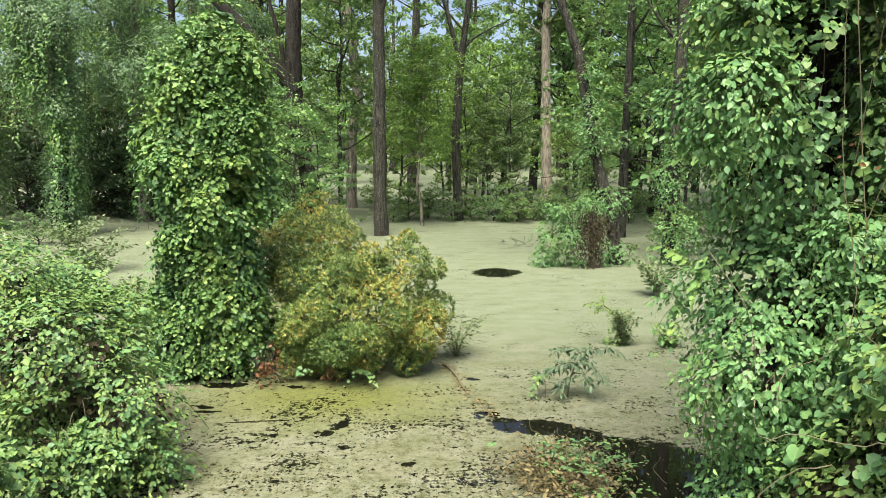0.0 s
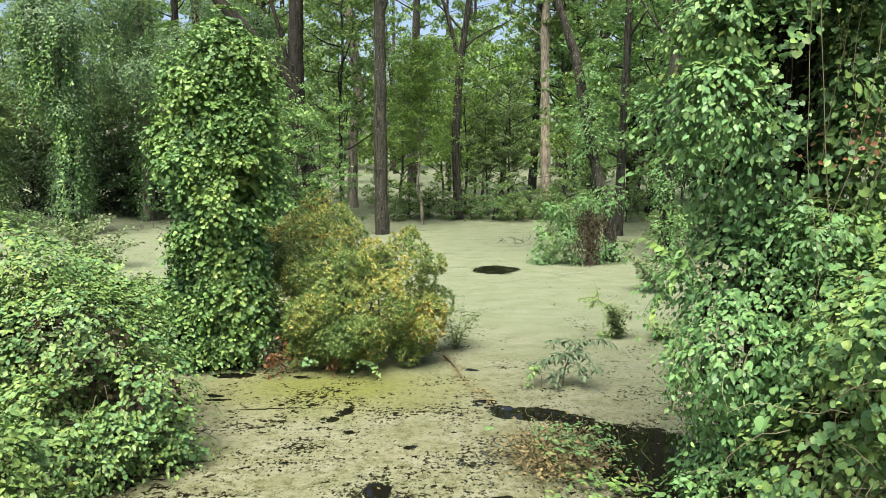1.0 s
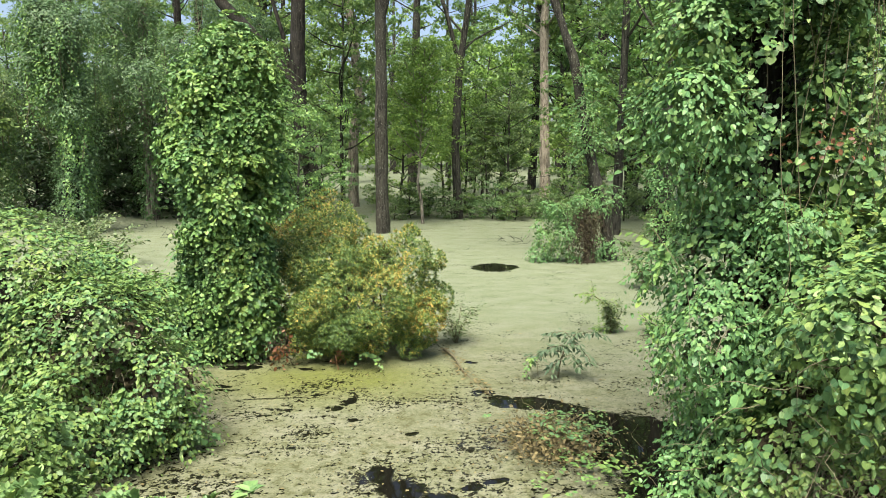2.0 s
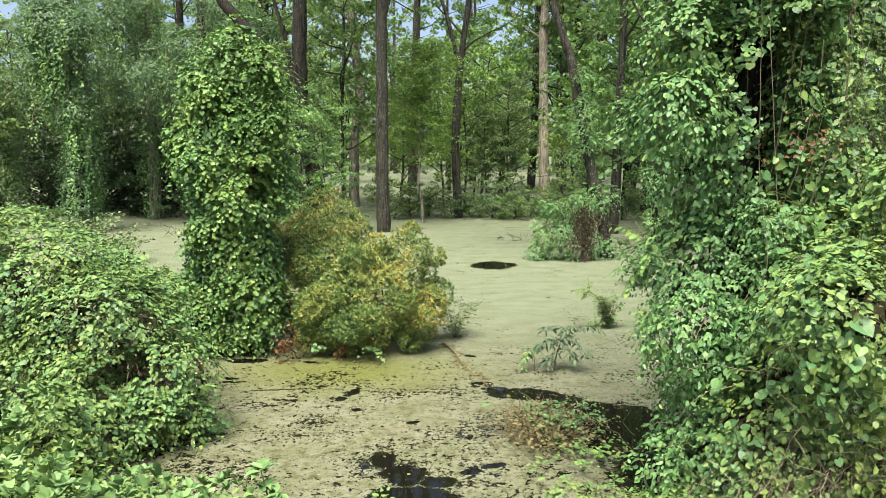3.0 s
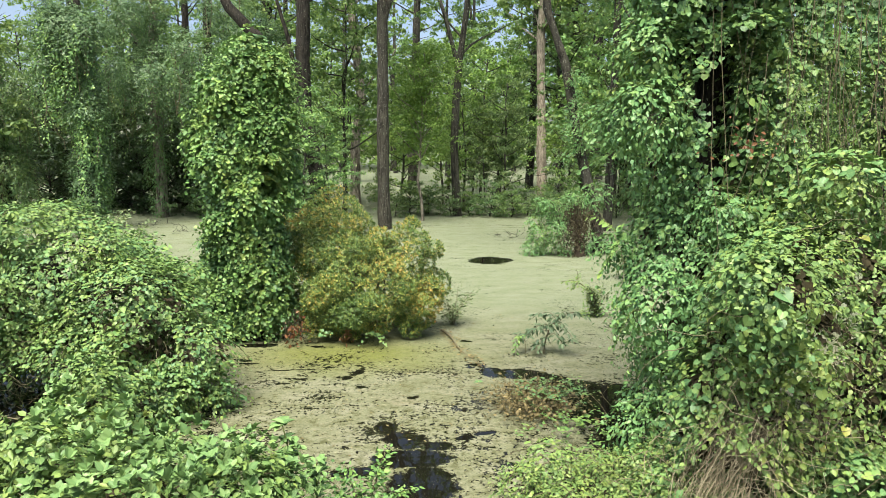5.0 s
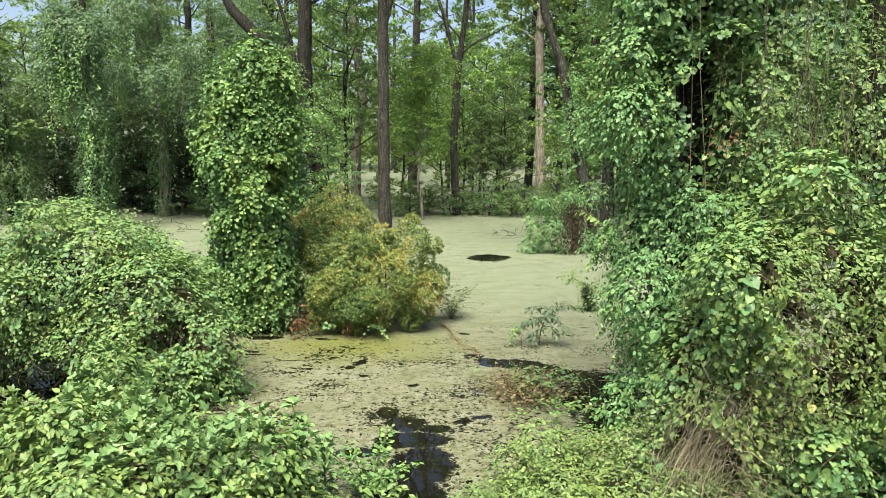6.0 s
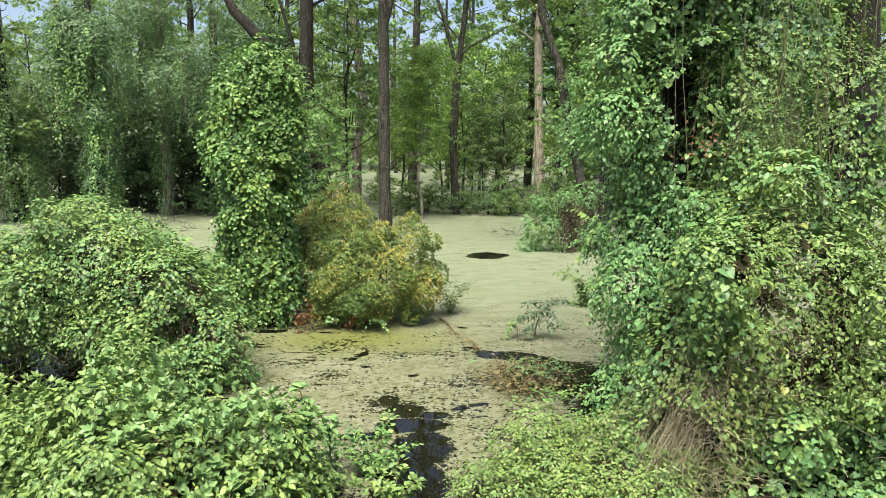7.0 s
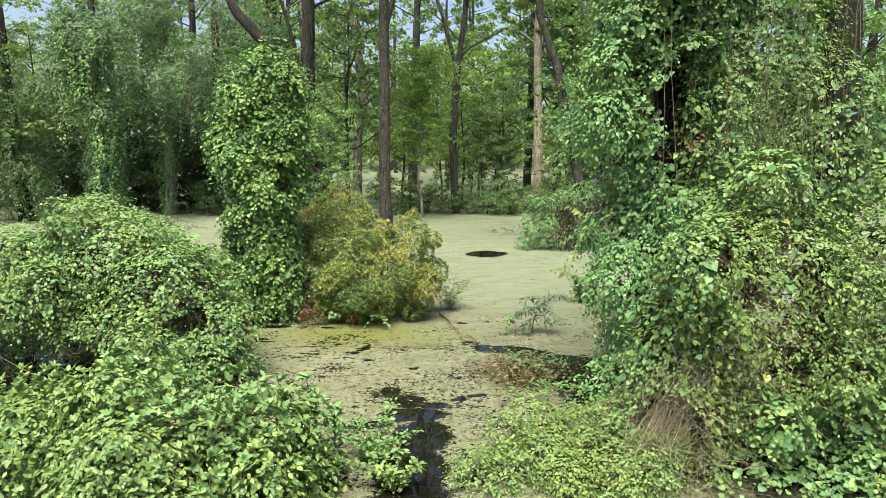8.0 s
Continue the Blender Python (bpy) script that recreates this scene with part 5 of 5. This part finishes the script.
big_tree = tree("big_dark_tree", (-4.5, 24.0, 0), [(0, 0, -0.4), (0.05, 0, 1.5), (-0.38, 0, 4.0), (-0.42, 0, 5.6), (-0.33, 0, 7.3), (-0.2, 0.2, 18)], (0.34, 0.29, 0.27, 0.27, 0.24, 0.10), "big dark double trunk with a heavy leaning limb", M_BARK_DARK, M_TREE_DARK, 103, (7.6, 18), 16, 3.6, 7000, 0.16, extra=(((0.30, 0.4, -0.2), (-0.05, 0, 1), 10, 0.17),))
part("heavy_limb", tubes("heavy_limb", [(np.array([(-0.35, 0, 4.7), (-0.75, -0.05, 5.25), (-1.3, -0.1, 5.9), (-2.0, -0.1, 6.75), (-2.9, -0.1, 7.7), (-3.6, 0, 9.0)]), np.array([0.26, 0.24, 0.23, 0.21, 0.18, 0.10]))], M_BARK_DARK, 12), big_tree, "heavy leaning limb with rusty rotten wood")
tree("leaning_tree", (4.45, 17.6, 0), [(0, 0, -0.4), (-0.2, 0, 0.9), (-0.72, 0.1, 3.05), (-1.12, 0.15, 5.1), (-1.62, 0.2, 6.5), (-2.1, 0.4, 13)], (0.17, 0.155, 0.135, 0.125, 0.11, 0.05), "thin leaning trunk with lichen and a creeper foot", M_BARK_LICHEN, M_TREE, 104, (6.5, 13), 10, 2.4, 4500, 0.13, flare=0.35)
tree("pale_trunk_tree", (5.85, 39.4, 0), [(0, 0, -0.4), (-0.15, 0, 4.5), (-0.25, 0, 9), (0, 0, 19)], (0.32, 0.25, 0.23, 0.1), "pale trunk with sunlight painted into its bark colour", M_BARK_SUNLIT, M_TREE, 105, (8.0, 17), 18, 3.2, 7500, 0.2)
tree("slender_dark_tree", (5.79, 22.8, 0), [(0, 0, -0.4), (0.03, 0, 3), (0.1, 0, 6), (0.2, 0, 14)], (0.17, 0.13, 0.12, 0.05), "slender dark trunk standing in duckweed", M_BARK, M_TREE_DARK, 106, (4.2, 14), 14, 2.6, 6000, 0.13, low=2)
tree("creeper_foot_tree", (5.70, 17.6, 0), [(0, 0, -0.4), (0.02, 0, 3), (0.1, 0, 6), (0.2, 0, 14)], (0.19, 0.16, 0.15, 0.06), "brown trunk with creeper wrapped round its foot", M_BARK, M_TREE_DARK, 107, (4.5, 14), 12, 2.6, 5500, 0.12, low=1)
tree("crooked_sapling", (-0.72, 26.0, 0), [(0, 0, -0.3), (-0.05, 0, 0.8), (-0.2, 0, 1.6), (-0.1, 0, 2.4), (0.05, 0, 6)], (0.065, 0.055, 0.05, 0.045, 0.02), "thin crooked pale sapling with feathery light green foliage", M_BARK_PALE, M_TREE_PALE, 108, (2.2, 6.6), 22, 1.5, 15000, 0.09, 0.5, flare=0.2)
tree("pale_leaning_tree", (-4.3, 33.5, 0), [(0, 0, -0.4), (0.1, 0, 3.5), (0.45, 0, 5), (0.2, 0, 7.5), (-0.1, 0, 10), (0, 0, 17)], (0.26, 0.22, 0.22, 0.21, 0.2, 0.08), "pale grey leaning trunk deeper in the swamp", M_BARK_PALE, M_TREE, 109, (5, 17), 14, 3.4, 6000, 0.17)


def cascades(rng, p, out, length, per, size):
    """Leafy strands that hang from the points p."""
    n = len(p)
    s = rng.random((n, per)) ** 0.85
    ln = length * (0.35 + rng.random((n, 1)))
    flat = unit(out * (1, 1, 0.0) + 1e-6)
    pos = (p + out * 0.12)[:, None] - UP * (s * ln)[..., None] + rng.normal(size=(n, per, 3)) * 0.075
    pos[..., 2] = np.maximum(pos[..., 2], 0.06)
    nrm = flat[:, None] * 0.8 + UP * 0.55 + rng.normal(size=pos.shape) * 0.4
    tip = -UP + rng.normal(size=pos.shape) * 0.55
    return pos.reshape(-1, 3), nrm.reshape(-1, 3), tip.reshape(-1, 3), (size * (0.6 + 0.7 * rng.random((n, per)))).ravel()


def creeper_clump(at, blobs, n, seed, label, stump=True):
    rng = np.random.default_rng(seed)
    ob = thing("creeper_clump", at, label, "vine")
    blobs = lumpy(rng, blobs, 14, 0.12, 0.26, 0.72)
    p, o = blob_points(rng, blobs, n, amp=0.3, freq=2.2, floor=0.04, gap=0.34, recess=0.5, seed=seed)
    d = shoot_leaves(rng, p, o, 6, 0.26, 0.066, droop=0.8)
    part("leaves", leaves("leaves", *d[:4], OVATE, M_IVY), ob, kind="stuff")
    part("runner_mesh", tubes("runners", runner_paths(rng, d[4], 120, 0.006), M_STEM, 4), ob, "brown runners", kind="stuff")
    if stump:
        part("stump", trunk_mesh("stump", [(0.45, -0.25, -0.4), (0.40, -0.2, 0.6), (0.15, -0.1, 1.4)], (0.13, 0.11, 0.08), M_RED, 14, 20, 0.3, 0.2, seed), ob, "rusty brown rotten stump")
        dp = np.c_[0.35 + rng.normal(size=60) * 0.22, -0.25 + rng.normal(size=60) * 0.12, 1.25 + rng.normal(size=60) * 0.12]
        part("dead_foliage", leaves("dead_foliage", *cascades(rng, dp, np.tile((0.0, -0.4, 0.0), (60, 1)), 1.0, 40, 0.055), SMALL, M_WITHERED_SHADE), ob, "matted brown dead vine leaves", kind="stuff")
        part("dead_curtain", tubes("dead_curtain", [hanging(rng, (0.2 + rng.normal() * 0.25, -0.35 + rng.normal() * 0.1, 1.4), 0.7 + 0.5 * rng.random(), 0.005, 0.09) for _ in range(34)], M_RED, 4), ob, "brown hanging strands", kind="stuff")
    return ob


creeper_clump((3.3, 17.3, 0), [(-0.25, 0, 1.25, 0.58, 0.42, 0.34), (0.32, 0, 1.42, 0.46, 0.4, 0.30), (-0.66, -0.05, 0.5, 0.20, 0.2, 0.55), (-0.28, -0.2, 0.75, 0.22, 0.16, 0.45), (0.66, -0.2, 0.45, 0.18, 0.2, 0.5), (-0.6, 0.0, 0.12, 0.28, 0.2, 0.14), (0.05, -0.2, 0.2, 0.25, 0.2, 0.22)], 1300, 71, "leafy creeper clump hanging over a rotten stump")
creeper_clump((4.5, 17.5, 0), [(0.0, 0, 0.3, 0.28, 0.28, 0.4), (-0.3, 0, 1.6, 0.25, 0.25, 0.6), (-0.8, 0.05, 3.6, 0.3, 0.3, 1.3)], 620, 72, "creeper leaves climbing a leaning trunk", False)
creeper_clump((5.65, 17.5, 0), [(0.0, -0.1, 0.8, 0.36, 0.34, 0.9), (-0.25, -0.2, 0.3, 0.4, 0.3, 0.3), (0, 0, 2.4, 0.3, 0.3, 0.9)], 800, 73, "creeper leaves wrapped round a trunk foot", False)


def draped_far(at, blobs, n, seed, label, mat, trail, trunk_h):
    rng = np.random.default_rng(seed)
    ob = thing("vine_draped_tree", at, label, "tree")
    part("trunk", trunk_mesh("trunk", straight(rng, trunk_h), np.linspace(0.3, 0.1, 9), M_BARK_DARK, 12, 30, seed=seed % 40), ob)
    blobs = lumpy(rng, blobs, 22, 0.30, 0.6, 0.78)
    p, o = blob_points(rng, blobs, n, amp=0.3, freq=1.0, floor=0.1, gap=0.40, recess=0.75, seed=seed)
    d = shoot_leaves(rng, p, o, 7, 0.5, 0.092, droop=0.6)
    part("leaves", leaves("leaves", *d[:4], SMALL, mat), ob, kind="stuff")
    low = rng.permutation(np.flatnonzero(p[:, 2] > 1.0))[:170]
    part("hanging_leaves", leaves("hanging_leaves", *cascades(rng, p[low], o[low], 2.0, 60, 0.10), SMALL, trail), ob, "strands of hanging vine leaves", kind="stuff")
    part("stem_curtain", tubes("stem_curtain", [hanging(rng, p[i], 1.0 + 1.5 * rng.random(), 0.012, 0.08) for i in range(40)], M_STEM, 4), ob, "brown hanging stems", kind="stuff")


# first and third tree: main leaves coloured darker to stand in for shade
draped_far((-12.4, 23.0, 0), [(-0.1, 0, 6.3, 1.0, 0.9, 1.0), (0.45, -0.2, 4.7, 0.55, 0.6, 1.1), (0.5, -0.1, 3.0, 0.5, 0.6, 1.3), (0.2, 0, 1.4, 0.6, 0.6, 1.1), (-0.5, 0, 7.2, 0.7, 0.7, 0.7)], 5200, 81, "tall tree shrouded in hanging green vines", M_TREE_SHADED, M_TREE, 8.5)
draped_far((-16.3, 25.0, 0), [(0, 0, 4.3, 1.2, 1.1, 1.2), (0.2, 0, 2.0, 1.3, 1.1, 1.2), (-0.5, 0, 6.2, 1.1, 1.1, 0.9)], 3600, 82, "broad tree shrouded in grey-green vines at the water's edge", M_TREE_DARK, M_TREE_DARK, 8)
draped_far((-8.9, 27.0, 0), [(0, -0.6, 6.4, 1.7, 2.2, 1.2), (0.9, -0.3, 8.0, 1.6, 1.8, 1.1), (-0.6, -0.6, 4.7, 1.4, 2.0, 0.8), (-2.2, -0.6, 5.7, 1.9, 2.4, 1.3), (-3.4, -0.2, 7.6, 1.8, 2.2, 1.2), (-4.6, 0, 5.2, 1.4, 1.8, 0.9)], 6400, 83, "tree with a heavy vine-draped dark crown over the water", M_TREE_SHADED, M_TREE_DARK, 10)

tree("hollow_tree", (-11.6, 27.6, 0), [(0, 0, -0.4), (0.06, 0, 2), (-0.1, 0, 4.5), (0.1, 0, 8), (0.2, 0, 15)], (0.27, 0.22, 0.20, 0.17, 0.07), "brown trunk in deep shade with a bare pale side branch", M_BARK_PALE, M_TREE_DARK, 112, (5.2, 15), 12, 2.8, 5200, 0.13, extra=(((-0.1, -0.1, 4.6), (-0.9, -0.5, 0.25), 1.9, 0.035), ((-0.1, -0.1, 4.2), (0.9, -0.4, 0.5), 2.0, 0.035)))
creeper_clump((-11.6, 27.4, 0), [(0.0, -0.1, 0.7, 0.40, 0.36, 0.8), (0.1, -0.1, 2.0, 0.34, 0.34, 0.8), (0.0, 0, 3.3, 0.36, 0.34, 0.8)], 700, 74, "yellowish creeper wrapped round a shaded trunk", False)

# the forest behind, from a handful of grown trees
rngf = np.random.default_rng(200)
KINDS, FAR = [], []
for k in range(5):
    KINDS.append(tree("forest_tree", (0, 400 + 20 * k, 0), straight(rngf, 19 + 2 * rngf.random()), np.linspace(0.25 + 0.05 * k % 0.1, 0.07, 9), "tall swamp tree with a dense green crown", (M_BARK, M_BARK_DARK, M_BARK_LICHEN, M_BARK, M_BARK_DARK)[k], (M_TREE, M_TREE_DARK, M_TREE, M_TREE_PALE, M_TREE)[k], 300 + k, (3.6 + 0.6 * k, 20), 26, 3.7, 6200, 0.15, 0.75, low=3, group="swamp forest trees"))
    FAR.append(tree("forest_tree", (0, 600 + 20 * k, 0), straight(rngf, 19 + 2 * rngf.random()), np.linspace(0.27, 0.08, 9), "tall distant swamp tree with a green crown", (M_BARK, M_BARK_DARK, M_BARK, M_BARK_LICHEN, M_BARK)[k], (M_TREE, M_TREE_PALE, M_TREE, M_TREE_PALE, M_TREE)[k], 360 + k, (4.0 + 0.6 * k, 20), 20, 3.7, 3700, 0.20, 0.8, low=3, group="swamp forest trees"))
YOUNG = []
for k in range(4):
    YOUNG.append(tree("understory_tree", (40, 400 + 20 * k, 0), straight(rngf, 5.5 + rngf.random(), 0.05), np.linspace(0.07, 0.02, 9), "young leafy understory tree standing in the swamp", M_BARK, (M_TREE, M_TREE, M_TREE_PALE, M_TREE_DARK)[k], 320 + k, (1.1, 6.0), 20, 2.0, 5600, 0.12, 0.5, group="understory trees"))
LOW = []
for k in range(3):
    LOW.append(tree("swamp_shrub", (80, 400 + 20 * k, 0), straight(rngf, 1.3, 0.05), np.linspace(0.04, 0.012, 9), "low leafy swamp shrub in duckweed", M_BARK, (M_TREE, M_TREE_DARK, M_TREE_DARK)[k], 340 + k, (0.05, 1.2), 18, 1.0, 2400, 0.10, 0.42, category="shrub", group="swamp shrubs"))

SHADED_SHRUBS = [tree("wax_myrtle", (120, 400, 0), straight(rngf, 2.6, 0.05), np.linspace(0.05, 0.015, 9), "thicket shrub with deep shade painted into its leaf colour", M_BARK_DARK, M_SHADED_SHRUB, 351, (0.05, 2.6), 26, 1.9, 4200, 0.15, 0.7, category="shrub", group="dark thicket shrubs")]


def put(kinds, k, x, y, turn, scale, used=set()):
    m = pose(x, y, 0, 0, 0, turn) @ Matrix.Diagonal((scale, scale, scale, 1))
    ob = kinds[k % len(kinds)]
    if ob.name in used:
        return copy_thing(ob, m)
    used.add(ob.name)
    ob.matrix_basis = m
    return ob


# x, y, scale: understory that fills the middle distance
for i, (x, y, s) in enumerate(((-6.6, 25.5, 0.8), (-4.4, 29.5, 1.5), (-1.9, 30.5, 0.9), (2.7, 28.6, 0.9), (1.6, 35.0, 1.0), (7.6, 25.0, 1.0), (9.4, 27.5, 1.2), (-16.8, 31.0, 1.3), (-20.5, 30.0, 1.3), (-7.3, 33.0, 1.1), (6.9, 33.0, 1.1), (9.6, 21.5, 1.0), (12.0, 24.5, 1.2), (-18.0, 24.0, 1.1), (-22.5, 26.0, 1.2), (11.0, 31.0, 1.2), (8.0, 17.5, 0.9), (10.0, 14.5, 1.0), (0.1, 33.5, 1.0), (-3.75, 22.6, 0.62), (-5.6, 22.9, 0.8), (-4.6, 21.6, 0.5), (-2.9, 36.0, 1.1), (-19.5, 33.0, 1.5), (6.2, 28.5, 0.9), (8.6, 31.0, 1.3), (0.9, 30.5, 0.95), (2.0, 29.3, 0.72), (2.4, 30.2, 1.0), (8.4, 33.5, 1.1), (2.0, 36.5, 1.4), (1.0, 40.0, 1.6), (3.6, 42.0, 1.7), (7.6, 45.0, 1.6), (0.5, 46.0, 1.8))):
    put(YOUNG, i, x, y, i * 77, s)
for i, (x, y, s) in enumerate(((-1.3, 28.2, 1.0), (-0.5, 28.8, 0.8), (2.0, 27.6, 0.9), (2.9, 27.4, 0.8), (3.6, 28.2, 0.9), (-4.0, 22.3, 0.9), (-5.2, 21.8, 1.2), (7.2, 27.0, 1.1), (8.3, 28.6, 1.0), (-2.9, 33.5, 0.9), (-10.0, 27.5, 1.0), (-12.0, 21.0, 0.7), (6.6, 19.5, 0.9), (9.0, 23.5, 1.1), (-21.5, 30.0, 2.0), (-7.4, 33.0, 1.6), (-19.0, 36.0, 2.2), (0.4, 28.0, 0.8), (1.2, 28.2, 0.7), (4.3, 27.9, 0.9), (-1.9, 27.3, 0.55), (5.0, 28.6, 1.1))):
    put(LOW, i, x, y, i * 61, s)
# shrubs whose dark leaves stand in for shade under the left trees
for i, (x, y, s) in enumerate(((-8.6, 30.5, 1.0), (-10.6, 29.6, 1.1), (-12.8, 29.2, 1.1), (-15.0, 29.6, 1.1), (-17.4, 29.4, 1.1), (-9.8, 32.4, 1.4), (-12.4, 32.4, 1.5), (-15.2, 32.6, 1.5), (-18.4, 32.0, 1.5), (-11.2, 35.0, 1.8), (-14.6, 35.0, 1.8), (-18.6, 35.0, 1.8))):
    put(SHADED_SHRUBS, i, x, y, i * 83, s)
spots, tries = [], 0
while len(spots) < 66 and tries < 4000:
    tries += 1
    y = 29 + 56 * rngf.random() ** 1.1
    x = (rngf.random() * 2 - 1) * (0.70 * y + 3)
    if all((x - a) ** 2 + (y - b) ** 2 > 3.1 ** 2 for a, b in spots) and not (y < 50 and abs(x - 0.3) < 4.6) and x > -0.62 * y and not (y >= 50 and (abs(x + 0.02 * y) < 1.0 or abs(x + 0.115 * y) < 1.5)) and not (y < 52 and abs(x + 0.123 * y) < 1.6) and not (y < 41 and abs(x - 0.149 * y) < 2.2):
        spots.append((x, y))
for i, (x, y) in enumerate(spots):
    put(KINDS if y < 50 else FAR, i * 3 + i // 5, x, y, rngf.random() * 360, 0.85 + 0.35 * rngf.random())
for i in range(10):
    y = 36 + 34 * rngf.random()
    x = (rngf.random() * 2 - 1) * 0.7 * y
    put(YOUNG, i, x, y, rngf.random() * 360, 0.9 + 0.6 * rngf.random())
for i, (x, y) in enumerate(((8.8, 29.5), (10.6, 33.0), (7.9, 37.0), (12.8, 30.0))):
    put(KINDS, i + 1, x, y, i * 97, 1.0)
# unseen trees behind the camera, added to block low light from that side
for i in range(9):
    put(FAR, i * 2 + 1, -27 + 6.6 * i + rngf.normal(), -17 - 9 * rngf.random(), rngf.random() * 360, 0.9 + 0.3 * rngf.random())
tree("bark_shedding_tree", (4.35, 4.95, 0), [(0, 0, -0.4), (0.0, 0, 3), (-0.02, 0, 5), (0.1, 0, 14)], (0.24, 0.20, 0.18, 0.07), "dark furrowed trunk hung with thin vine stems", M_BARK_DARK, M_TREE, 110, (9.0, 14), 8, 2.0, 3000, 0.11)


def far_woods():
    """Dense woods that close the view beyond the last trees."""
    rng = np.random.default_rng(400)
    n = 80000
    a = rng.random(n) * 1.9 - 0.95
    y = 84 + 26 * rng.random(n)
    x = np.tan(a * 0.75) * y
    z = 0.2 + 20.0 * rng.random(n) ** 0.9 * (0.72 + 0.45 * vnoise(np.c_[x, y, y * 0], 0.12))
    p = np.c_[x, y, z]
    keep = vnoise(p, 0.35, 3) + 0.03 * (9 - z) > 0.33
    p = p[keep]
    me = leaves("far_woods", p, UP + rng.normal(size=p.shape) * 0.7, rng.normal(size=p.shape), 0.45 + 0.4 * rng.random(len(p)), SMALL, M_TREE_PALE)
    tagged(new("far_woods", me), "distant green swamp woods closing the view", "woods", kind="stuff")


far_woods()
